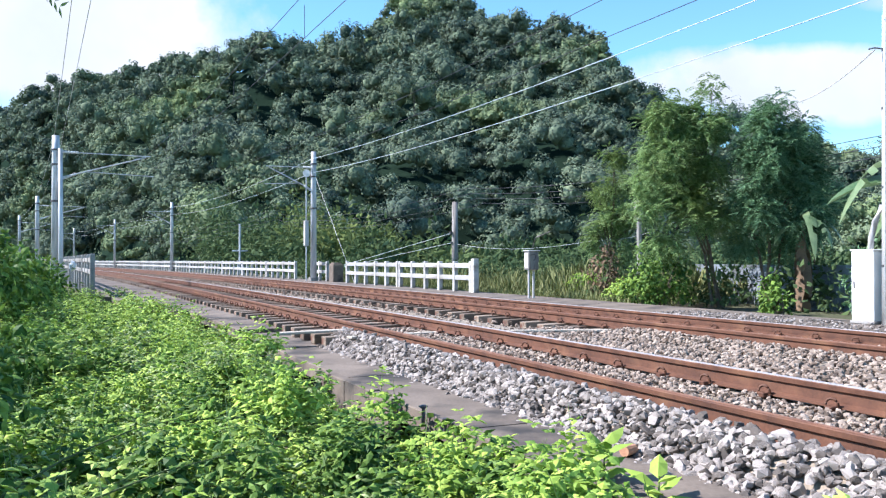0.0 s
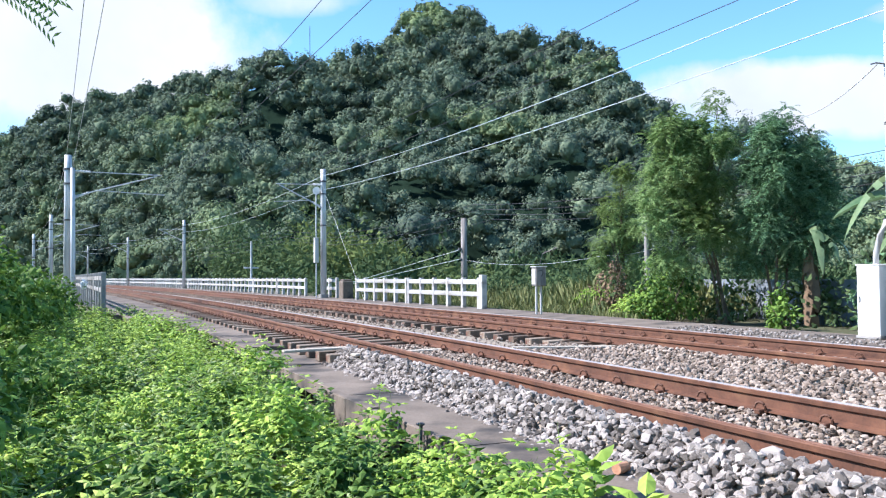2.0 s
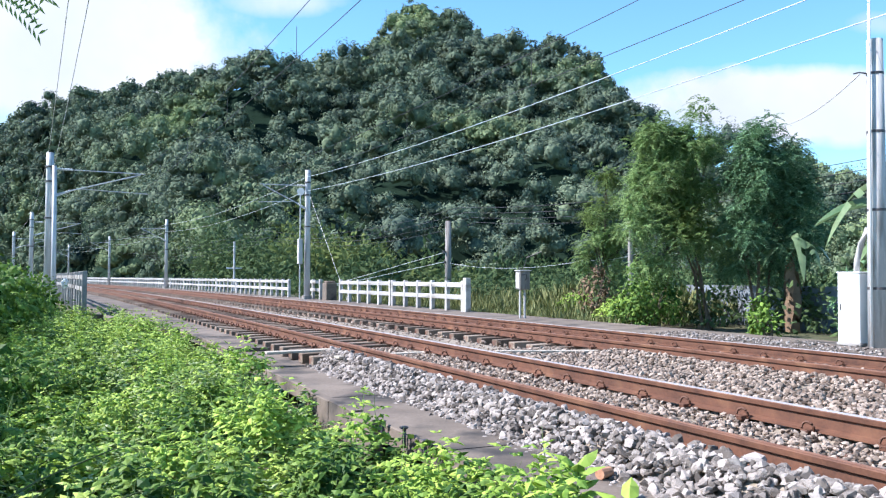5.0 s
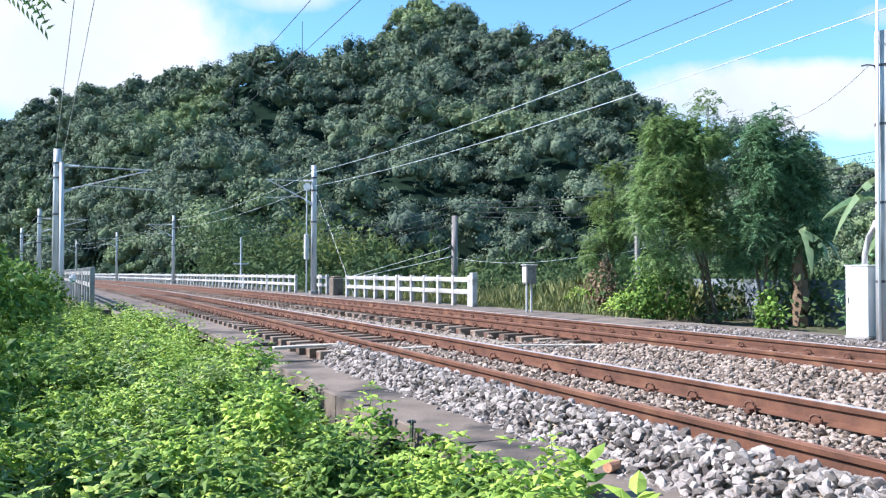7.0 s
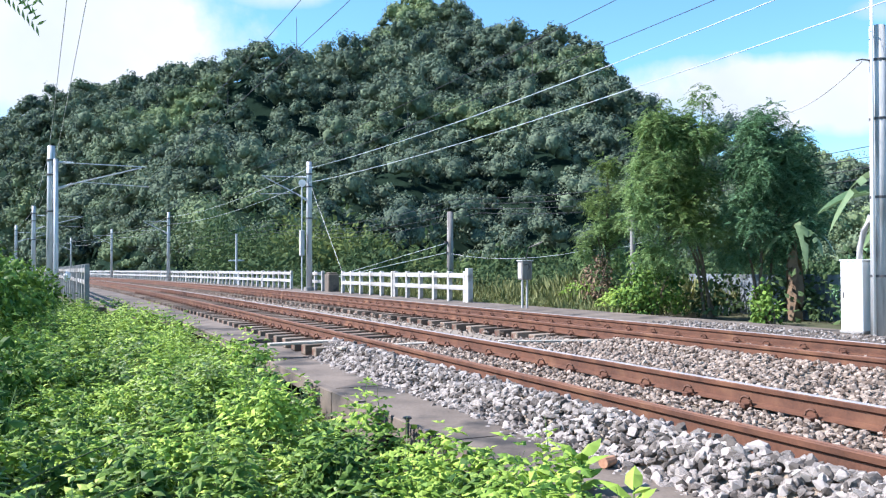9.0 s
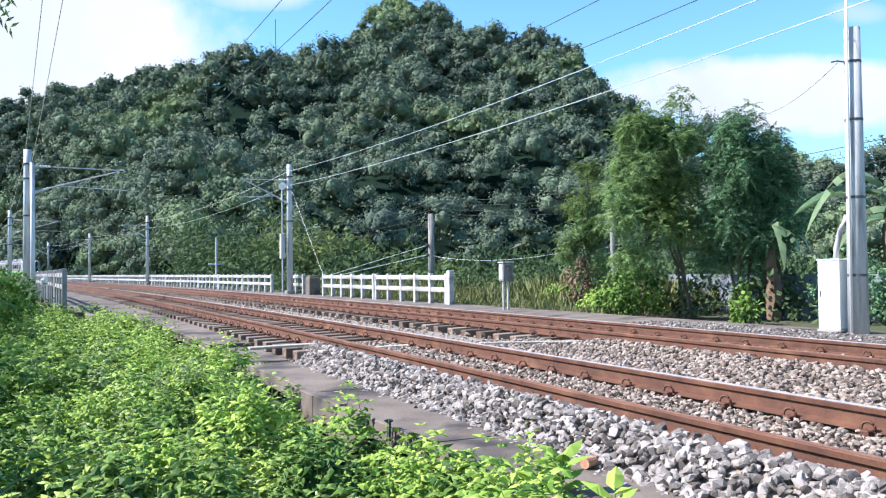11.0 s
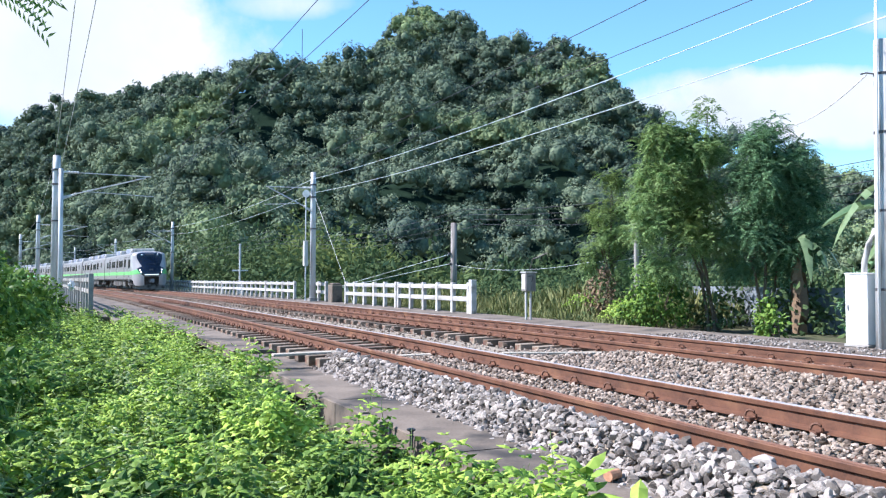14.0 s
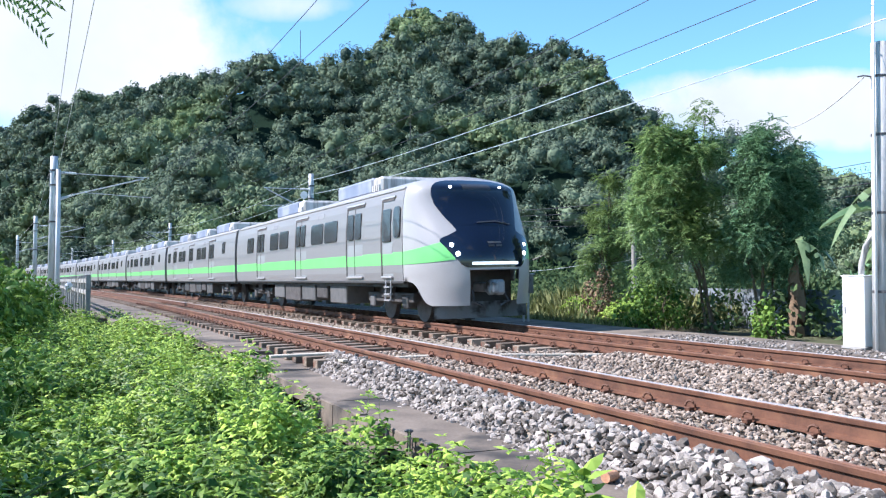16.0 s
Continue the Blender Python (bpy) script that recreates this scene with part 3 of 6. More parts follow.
def build_ballast():
    offs = [3.10 + 0.06 * i for i in range(110)]
    offs = [o for o in offs if o < 9.62]
    open_deck = lambda o, s: o > 6.95 and s > FAR_DECK
    ss = [-7 + 0.12 * i for i in range(int((BRIDGE + 7.3) / 0.12))]
    vs = [at(o, s, -0.42 if open_deck(o, s) else max(-0.42, bed_height(o) - 0.045 + 0.025 * noise.noise((o * 5, s * 5, 0)))) for s in ss for o in offs]
    k = len(offs)
    fs = [(i * k + j, i * k + j + 1, (i + 1) * k + j + 1, (i + 1) * k + j) for i in range(len(ss) - 1) for j in range(k - 1)]
    bed = tagged(linked("ballast_bed", big_mesh("ballast_bed", vs, fs), M["bed"], soft=True), "dusty brown gravel bed under the ballast stones", "ballast",
           kind="structure")
    # stone shapes
    rnd = random.Random(21)
    shapes = []
    for i in range(14):
        bm = bmesh.new()
        sx, sy, sz = rnd.uniform(0.85, 1.3), rnd.uniform(0.6, 0.95), rnd.uniform(0.45, 0.8)
        for j in range(16):
            q = Vector((rnd.gauss(0, 1), rnd.gauss(0, 1), rnd.gauss(0, 1))).normalized() * rnd.uniform(0.85, 1.1)
            bm.verts.new((q.x * sx, q.y * sy, q.z * sz))
        bmesh.ops.convex_hull(bm, input=bm.verts[:])
        for v in [v for v in bm.verts if not v.link_faces]:
            bm.verts.remove(v)
        bm.verts.index_update()
        shapes.append((np.array([v.co[:] for v in bm.verts]), np.array([[v.index for v in f.verts] for f in bm.faces])))
        bm.free()

    rough = []
    for tv, tf in shapes:
        bm = bmesh.new()
        bmesh.ops.create_icosphere(bm, subdivisions=1, radius=1.0)
        sc = np.abs(tv).max(0)
        for v in bm.verts:
            v.co = Vector([v.co[i] * sc[i] * rnd.uniform(0.62, 1.22) for i in range(3)])
        bm.verts.index_update()
        rough.append((np.array([v.co[:] for v in bm.verts]), np.array([[v.index for v in f.verts] for f in bm.faces])))
        bm.free()

    single = []
    for tv, tf in shapes:
        me = big_mesh("stone", tv, tf)
        me.materials.append(M["stone_piece"])
        single.append(me)
    pieces = []

    def scatter(name, o0, o1, s0, s1, n, r0, r1, mat, label, layer=0.0, skip=True, shapes=rough, lift=0.0):
        vs, fs, base, made = [], [], 0, 0
        while made < n:
            o, s = rnd.uniform(o0, o1), rnd.uniform(s0, s1)
            made += 1
            r = rnd.uniform(r0, r1) * (1.25 if rnd.random() < 0.12 else 1)
            if skip and open_deck(o, s):
                continue
            if skip and min(abs(abs(o - NEAR) - GAUGE / 2), abs(abs(o - FAR) - GAUGE / 2)) < 0.075 + r * 0.7:
                continue
            which = rnd.randrange(len(shapes))
            tv, tf = shapes[which]
            m = np.array(Euler((rnd.gauss(0, 0.45), rnd.gauss(0, 0.45), rnd.uniform(0, 6.28))).to_matrix())
            p = at(o, s, lift + bed_height(o) + rnd.uniform(-0.02, 0.012) + layer * rnd.random())
            if shapes is not rough and 2.6 < s < 4.6 and len(pieces) < 300:
                turn = Matrix(m.tolist()).to_4x4()
                pieces.append(linked("stone", single[which], None, bed, at=Matrix.Translation(p) @ turn @ Matrix.Scale(r, 4)))
                continue
            vs.append(tv @ m.T * r + np.array(p))
            fs.append(tf + base)
            base += len(tv)
        ob = linked(name, big_mesh(name, np.concatenate(vs), np.concatenate(fs)), mat)
        return tagged(ob, label, "gravel", kind="stuff")

    scatter("ballast_stones", 3.12, 3.64, 1.0, BRIDGE + 0.1, 5200, 0.026, 0.054, M["stone"], "pale grey crushed ballast stones beside the rusty rail", 0.02, True, shapes)
    scatter("ballast_stones", 3.02, 3.25, 2.0, BRIDGE - 0.5, 420, 0.022, 0.044, M["stone"], "pale grey ballast stones spilt on the walkway", 0.0, True, shapes)
    scatter("ballast_stones", 3.66, 4.78, 1.5, BRIDGE + 0.3, 5400, 0.017, 0.036, M["stone_tan"], "tan dusty ballast stones between the near rails", 0.0)
    scatter("ballast_stones", 4.80, 7.52, 2.5, BRIDGE - 0.2, 8600, 0.023, 0.046, M["stone_tan"], "grey-tan ballast stones between the two tracks", 0.0)
    scatter("ballast_stones", 7.56, 9.6, 4.0, BRIDGE + 0.3, 4200, 0.022, 0.040, M["stone_tan"], "tan ballast stones between the far rails", 0.0)
    scatter("ballast_stones", 3.14, 9.6, -6.5, 3.5, 3600, 0.025, 0.05, M["stone_tan"], "grey-tan ballast stones beside the viewer", 0.0)
    scatter("ballast_stones", 9.66, 10.7, 5.5, 12.5, 700, 0.015, 0.035, M["stone"], "scattered small stones on the far walkway", 0.0, False, rough, 0.05)
    scatter("ballast_stones", 5.5, 6.85, BRIDGE - 0.2, 50, 1900, 0.016, 0.042, M["stone_tan"], "loose stones on the concrete ledge", 0.0, False, rough, -0.03)


# ---- tracks ----
def rail_profile(c, z):
    h = [(-0.064, -0.153), (-0.064, -0.142), (-0.012, -0.124), (-0.009, -0.052), (-0.030, -0.040), (-0.0325, -0.008), (-0.026, -0.001),
         (0.026, -0.001), (0.0325, -0.008), (0.030, -0.040), (0.009, -0.052), (0.012, -0.124), (0.064, -0.142), (0.064, -0.153)]
    return [(c + a, z + b) for a, b in h]


def clip_mesh():
    bm = bmesh.new()
    pts = []
    for i in range(11):
        a = -0.8 + 5.2 * i / 10
        pts.append((0.02 + 0.006 * i, 0.036 * math.cos(a), 0.034 + 0.034 * math.sin(a)))
    tube(bm, pts, 0.0105, 6)
    box(bm, -0.045, 0.0, -0.035, 0.035, -0.012, 0.012, 0.004)
    box(bm, 0.03, 0.085, -0.03, 0.03, -0.02, 0.016, 0.005)
    me = bpy.data.meshes.new("clip")
    bm.to_mesh(me)
    bm.free()
    me.materials.append(M["rust"])
    return me


def build_tracks():
    clip = clip_mesh()
    bm = boxes((-1.05, 1.05, -0.105, 0.105, -0.31, -0.165), bevel=0.008)
    timber = bpy.data.meshes.new("sleeper")
    bm.to_mesh(timber)
    bm.free()
    timber.materials.append(M["sleeper"])
    bm = boxes((-0.80, 0.80, -0.105, 0.105, -0.31, -0.175), bevel=0.008)
    buried = bpy.data.meshes.new("sleeper")
    bm.to_mesh(buried)
    bm.free()
    buried.materials.append(M["sleeper"])
    rnd = random.Random(2)
    for c, top, words in ((NEAR, "railtop", "rusty steel railway track between the walkway and the ballast"), (FAR, "railtop", "rusty steel railway track along the white fence")):
        track = tagged(empty("railway_track"), words, "railway track", "tracks of the line")
        for side in (-1, 1):
            z = side * CANT / 2
            rail = sweep("rail", rail_profile(c + side * GAUGE / 2, z), -14, 190, 1.0, M["rust"], track, "rust-brown steel rail with a worn top")
            lo, wd = (-0.014, 0.036) if side < 0 else (-0.027, 0.054)
            sweep("running_band", [(c + side * GAUGE / 2 + lo, z - 0.004), (c + side * GAUGE / 2 + lo, z + 0.0012),
                                   (c + side * GAUGE / 2 + lo + wd, z + 0.0012), (c + side * GAUGE / 2 + lo + wd, z - 0.004)], -14, 190, 1.0,
                  M["railtop" if side > 0 else "railtop_rust"], rail, "polished running band")
        for k in range(-12, 230):
            s = k * 0.6 + 0.1 + rnd.uniform(-0.025, 0.025)
            m = place(c, s, rnd.uniform(-0.006, 0.004)) @ Matrix.Rotation(-CANT / GAUGE, 4, "Y")
            sl = linked("sleeper", timber if s > (BRIDGE if c == NEAR else FAR_DECK) - 0.3 else buried, None, track, at=m)
            if s < 42:
                for side in (-1, 1):
                    for face in (-1, 1):
                        x = side * GAUGE / 2 + face * 0.058
                        linked("clip", clip, None, sl, at=pose(x, rnd.uniform(-0.02, 0.02), -0.142, 0, 0, 0 if face > 0 else 180))


# ---- fences ----
def fence_panel(length, gaps, post_mesh, rail_mesh):
    t = empty("fence")
    for i in range(gaps + 1):
        linked("post", post_mesh, None, t, at=pose(0, length * i / gaps, 0))
    for z in (0.42, 0.80):
        linked("rail", rail_mesh, None, t, at=Matrix.Translation((0, length / 2, z)) @ Matrix.Diagonal((1, length, 1, 1)))
    return t


def build_fences():
    bm = boxes((-0.065, 0.065, -0.075, 0.075, -0.1, 0.93), bevel=0.012)
    post = bpy.data.meshes.new("post")
    bm.to_mesh(post)
    bm.free()
    post.materials.append(M["whitewash"])
    bm = boxes((-0.05, 0.05, -0.5, 0.5, -0.075, 0.075))
    bmesh.ops.bevel(bm, geom=[e for e in bm.edges if abs(e.verts[0].co.y - e.verts[1].co.y) > 0.5], offset=0.012, segments=1, affect="EDGES")
    bar = bpy.data.meshes.new("bar")
    bm.to_mesh(bar)
    bm.free()
    bar.materials.append(M["whitewash"])
    words = "white-painted concrete post-and-rail fence panel along the far walkway"
    first = tagged(fence_panel(5.78, 5, post, bar), words, "fence", "white fence panels")
    first.matrix_world = place(11.3, 23.0, -0.1)
    spans = [28.92] + [42.6 + 5.92 * i for i in range(18)]
    for s in spans:
        copy_thing(first, place(11.3, s, -0.1))
    short = tagged(fence_panel(2.3, 2, post, bar), "short white concrete fence panel behind the catenary mast", "fence", "white fence panels")
    short.matrix_world = place(11.5, 38.0, -0.1)
    # end post and dark block by the gap
    bm = boxes((-0.09, 0.09, -0.10, 0.10, -0.1, 1.02), bevel=0.015)
    ob = tagged(part("fence_post", bm, M["whitewash"]), "thick white concrete end post of the fence", "fence post")
    ob.matrix_world = place(11.3, 22.78, -0.1)
    bm = boxes((-0.25, 0.25, -0.3, 0.3, -0.1, 0.78), (-0.2, 0.2, -0.25, 0.25, 0.78, 0.86), bevel=0.03)
    ob = tagged(part("concrete_block", bm, M["concrete"]), "dark grey weathered concrete anchor block", "block")
    ob.matrix_world = place(11.5, 36.7, -0.1)
    # near-side fence of the bridge, raw grey concrete
    bm = boxes((-0.075, 0.075, -0.075, 0.075, -0.5, 1.0), bevel=0.012)
    post2 = bpy.data.meshes.new("post")
    bm.to_mesh(post2)
    bm.free()
    post2.materials.append(M["concrete_pale"])
    bar2 = bar.copy()
    bar2.materials.clear()
    bar2.materials.append(M["concrete_pale"])
    grey = tagged(fence_panel(6.7, 3, post2, bar2), "bare grey concrete post-and-rail fence panel beside the bushes", "fence", "grey fence panels")
    grey.matrix_world = place(0.80, 28.7, 0.10)
    for i in range(1, 12):
        copy_thing(grey, place(0.80, 28.7 + 6.85 * i, 0.10))


# ---- masts and wires ----
def mast(off, s, height, arm, arm_z, radius=0.15, words="", out=1):
    t = tagged(empty("catenary_mast", place(off, s, -0.2)), words, "mast", "catenary masts")
    bm = bmesh.new()
    tube(bm, [(0, 0, 0), (0, 0, height * 0.9), (0, 0, height + 0.2)], [radius, radius * 0.86, radius * 0.84], 14)
    shaft = part("shaft", bm, M["mast"], t, soft=True)
    for z in (height * 0.58, height * 0.83, height * 0.93):
        bm = bmesh.new()
        tube(bm, [(0, 0, z), (0, 0, z + 0.07)], radius * 1.12, 14)
        part("band", bm, M["iron"], shaft)
    bm = bmesh.new()
    tube(bm, [(0, 0, 0), (0, 0, 0.25)], radius * 1.6, 14)
    part("footing", bm, M["concrete_pale"], t)
    if arm:
        x = arm
        sg = 1 if x > 0 else -1
        bm = bmesh.new()
        tube(bm, [(0, 0, arm_z + 0.75), (x * 0.95, 0, arm_z + 0.72)], 0.022, 6)
        part("top_tube", bm, M["mast"], t)
        bm = bmesh.new()
        tube(bm, [(0, 0, arm_z - 0.35), (x * 0.9, 0, arm_z + 0.68)], 0.03, 6)
        part("strut", bm, M["mast"], t)
        bm = bmesh.new()
        tube(bm, [(x * 0.28, 0, arm_z - 0.02), (x * 0.98, 0, arm_z - 0.12)], 0.018, 6)
        part("steady_arm", bm, M["mast"], t)
        for z0, z1, k in ((arm_z + 0.75, arm_z + 0.745, 0.22), (arm_z - 0.35, arm_z - 0.12, 0.2)):
            rows = []
            bm = bmesh.new()
            for i in range(13):
                a = 0.06 + (k - 0.06) * i / 12
                rows.append(((x * a, 0, z0 + (z1 - z0) * i / 12), 0.06 if i % 2 else 0.035))
            tube(bm, [q for q, r in rows], [r for q, r in rows], 8)
            part("insulator", bm, M["ceramic"], t)
    return t


def wire(pts, r, mat, words, name="overhead_wire", sag=0.0, group="overhead wires"):
    bm = bmesh.new()
    full = []
    for a, b in zip(pts, pts[1:]):
        a, b = Vector(a), Vector(b)
        n = 12 if sag else 6
        for i in range(n + (b == Vector(pts[-1]))):
            f = i / n
            p = a.lerp(b, f)
            p.z -= sag * 4 * f * (1 - f)
            full.append(p)
    tube(bm, full, r, 5)
    return tagged(part(name, bm, mat), words, "wire", group)


def build_masts():
    near = "grey tubular steel catenary mast with a cantilever arm"
    far = "pale grey tubular catenary mast by the white fence"
    for s, h in ((37.4, 5.95), (74.6, 6.05), (109.0, 6.1)):
        mast(-0.15, s, h, 3.85, 4.75, 0.17, near)
    for s, h in ((38.7, 6.05), (78.9, 6.15), (114.0, 6.1), (150.0, 6.2)):
        mast(11.05, s, h, -2.4, 4.75, 0.15, far)
    # cable pipe beside the nearest mast
    ob = tagged(part("cable_pipe", tube(bmesh.new(), [(0, 0, -0.3), (0, 0, 2.3), (-0.03, 0, 5.6)], [0.10, 0.095, 0.085], 12), M["mast"], soft=True), "pale steel cable pipe beside the catenary mast", "pipe")
    ob.matrix_world = place(0.04, 37.15, -0.2)
    # stay, weights and tensioning wheel of the mast by the gap
    t = tagged(empty("tension_gear", place(10.98, 38.6, 0)), "counterweight and pulley wheel hung on the mast", "tension gear")
    bm = bmesh.new()
    box(bm, -0.42, -0.22, -0.12, 0.12, 1.55, 2.75, 0.02)
    part("counterweight", bm, M["pole"], t)
    bm = bmesh.new()
    bmesh.ops.create_cone(bm, cap_ends=True, segments=20, radius1=0.18, radius2=0.18, depth=0.06, matrix=pose(-0.3, 0, 5.0, 0, 90, 60))
    part("pulley_wheel", bm, M["ceramic"], t)
    bm = bmesh.new()
    tube(bm, [(-0.32, 0, -0.1), (-0.32, 0, 4.9)], 0.03, 6)
    part("guide_rod", bm, M["mast"], t)
    wire([at(11.05, 38.7, 5.1), at(11.4, 34.0, -0.1)], 0.007, M["mast"], "steel guy wire bracing the mast", "guy_wire")
    # overhead line of both tracks
    for off in (3.75, 8.65):
        sup = [-38 + 39.5 * i for i in range(6)]
        tops = [at(off, s, 5.75) for s in sup]
        wire(tops, 0.007, M["wire_dark"], "dark messenger wire sagging over the track", sag=0.35)
        wire([at(off, -38 + 5 * i, 4.85) for i in range(40)], 0.0065, M["wire_dark"], "dark copper contact wire over the track")
        for a, b in zip(sup, sup[1:]):
            for i in range(1, 6):
                f = i / 6
                s = a + (b - a) * f
                wire([at(off, s, 4.85), at(off, s, 5.75 - 0.35 * 4 * f * (1 - f))], 0.006, M["wire_dark"], "thin dropper between messenger and contact wire",
                     "dropper", group="droppers")
    for z, sag in ((5.72, 0.45), (5.05, 0.45)):
        wire([at(11.0, -1.5, z + 0.1), at(11.0, 38.7, z), at(11.0, 78.9, z), at(11.0, 114, z), at(11.0, 150, z)], 0.010, M["wire"], "bright aluminium feeder wire from mast to mast", sag=sag)
    for off, z, x in ((-0.25, 5.65, 2.35), (0.0, 5.4, 2.75)):
        wire([(x, -3.7, 6.35), at(off, 37.4, z), at(off, 74.6, z), at(off, 109, z)], 0.008, M["mast"], "thin grey earth wire from mast to mast", sag=0.15)
    for k, (z0, z1) in enumerate(((4.7, 3.9), (4.4, 3.7), (4.15, 3.5), (3.9, 3.3))):
        wire([at(17 + k, 140, z0), at(15 + k * 0.3, 62, z0 - 0.2), at(15.5 + k * 0.3, 31.6, z1), at(15, 2, z1 + 0.2)], 0.009, M["wire_dark"],
             "dark utility line behind the fence", sag=0.7)


def build_right_side():
    # square old pole behind the fence
    bm = bmesh.new()
    tube(bm, [(0, 0, -0.4), (0, 0, 3.3)], [0.15, 0.12], 12)
    p = tagged(empty("old_pole", place(14.9, 31.4, 0)), "short old concrete pole standing behind the fence", "pole")
    part("shaft", bm, M["old_concrete_pole"], p, soft=True)
    bm = bmesh.new()
    box(bm, -0.25, 0.05, -0.04, 0.04, 1.95, 2.05, 0.01)
    part("bracket", bm, M["iron"], p)
    bm = bmesh.new()
    box(bm, -0.2, 0.05, -0.04, 0.04, 1.55, 1.63, 0.01)
    part("bracket", bm, M["iron"], p)
    for z in (2.0, 1.6):
        wire([at(14.8, 31.4, z), at(13.4, 45, 0.2)], 0.012, M["wire"], "stay wire of the old pole", "guy_wire")
    wire([at(14.9, 31.4, 1.55), at(15.2, 22, 1.5), at(14.5, 16.5, 2.2)], 0.006, M["wire"], "grey service cable from the pole to the tree", "service_cable", 0.25)
    # thin cross-arm mast far behind the fence
    t = tagged(empty("crossarm_mast", pose(-16.9, 70, -2.4)), "thin grey mast with a cross-arm far behind the fence", "mast")
    bm = bmesh.new()
    tube(bm, [(0, 0, 0), (0, 0, 6.3)], 0.09, 8)
    part("shaft", bm, M["mast"], t)
    part("cross_arm", boxes((-0.65, 0.65, -0.05, 0.05, 4.0, 4.12), bevel=0.01), M["mast"], t)
    # white plastic caught in the bush
    bm = bmesh.new()
    bmesh.ops.create_icosphere(bm, subdivisions=3, radius=0.16)
    for v in bm.verts:
        v.co *= 1 + 0.5 * noise.noise(v.co * 14)
        v.co.x *= 0.5
    ob = tagged(part("plastic_bag", bm, M["cabinet"]), "crumpled white plastic bag caught in the bush", "bag")
    ob.matrix_world = pose(-11.95, 27.0, 0.70)
    # small signal box on two posts
    t = tagged(empty("signal_box", place(10.95, 18.9, -0.12)), "small grey trackside box on two thin posts", "junction box")
    bm = bmesh.new()
    box(bm, -0.15, 0.15, -0.12, 0.12, 0.74, 1.22, 0.015)
    body = part("body", bm, M["old_concrete_pole"], t)
    part("lid", boxes((-0.18, 0.18, -0.15, 0.15, 1.22, 1.25), bevel=0.01), M["pole"], t)
    part("door", boxes((-0.162, -0.152, -0.09, 0.09, 0.79, 1.18), bevel=0.003), M["pole"], t)
    bm = bmesh.new()
    tube(bm, [(-0.10, -0.125, 1.12), (0.03, -0.125, 1.15), (0.06, -0.125, 1.07), (0.0, -0.125, 0.98)], 0.012, 5)
    part("mark", bm, M["iron"], body)
    for x in (-0.08, 0.06):
        bm = bmesh.new()
        tube(bm, [(x, 0, 0), (x, 0, 0.75)], 0.03, 8)
        part("leg", bm, M["pole"], t)
    wire([at(10.95, 18.9, 1.1), at(10.95, 18.7, 1.45), at(11.2, 18.4, 1.6)], 0.012, M["iron"], "thin bent cable above the trackside box", "cable")
    # white cabinet
    t = tagged(empty("cabinet", place(11.28, 9.275, -0.12)), "white weathered electrical cabinet beside the pole", "cabinet")
    part("plinth", boxes((-0.16, 0.16, -0.22, 0.22, 0, 0.05), bevel=0.01), M["concrete_pale"], t)
    part("body", boxes((-0.14, 0.14, -0.20, 0.20, 0.05, 1.13), bevel=0.008), M["cabinet"], t)
    part("roof", boxes((-0.155, 0.155, -0.215, 0.215, 1.13, 1.155), bevel=0.008), M["cabinet"], t)
    part("door", boxes((-0.150, -0.138, -0.18, 0.18, 0.09, 1.09), bevel=0.003), M["cabinet"], t)
    part("handle", boxes((-0.165, -0.150, 0.13, 0.145, 0.55, 0.66), bevel=0.004), M["iron"], t)
    # utility pole with conduit
    t = tagged(empty("utility_pole", place(11.3, 8.88, -0.14)), "round grey concrete utility pole with conduit and cable", "utility pole")
    bm = bmesh.new()
    tube(bm, [(0, 0, -0.1), (0, 0, 4.75)], [0.155, 0.115], 18)
    part("shaft", bm, M["pole"], t, soft=True)
    bm = bmesh.new()
    tube(bm, [(-0.19, -0.03, 0), (-0.17, -0.03, 3.9), (-0.15, -0.03, 5.6)], 0.022, 8)
    part("conduit", bm, M["cabinet"], t, soft=True)
    bm = bmesh.new()
    tube(bm, [(-0.02, 0.36, 1.15), (-0.02, 0.35, 1.35), (-0.02, 0.27, 1.62), (-0.02, 0.15, 1.85)], 0.045, 10)
    part("elbow_pipe", bm, M["pole"], t, soft=True)
    for z in (0.9, 2.1, 3.3, 4.2):
        bm = bmesh.new()
        tube(bm, [(0, 0, z), (0, 0, z + 0.04)], 0.158 - z * 0.008, 18)
        part("strap", bm, M["iron"], t)
    bm = bmesh.new()
    tube(bm, [(-0.15, -0.03, 5.5), (-0.15, -0.03, 5.75)], [0.05, 0.03], 8)
    part("cap", bm, M["iron"], t)
    bm = bmesh.new()
    tube(bm, [(-0.08, 0.04, 4.22), (-0.22, 0.10, 4.24), (-0.30, 0.14, 4.22)], 0.012, 6)
    part("bracket", bm, M["iron"], t)
    wire([(6.52, 12.76, 4.08), (7.85, 18.7, 4.38)], 0.009, M["pole"], "twisted grey service cable from the pole into the tree", "service_cable", 0.12)
    # wall behind the trees
    tagged(sweep("wall_garden", [(15.6, -0.6), (15.6, 0.75), (15.8, 0.75), (15.8, -0.6)], 10.5, 18.0, 0.8, M["bluewall"]),
           "stained bluish plaster wall behind the trees, darkened in colour for their shade", "wall", kind="structure")


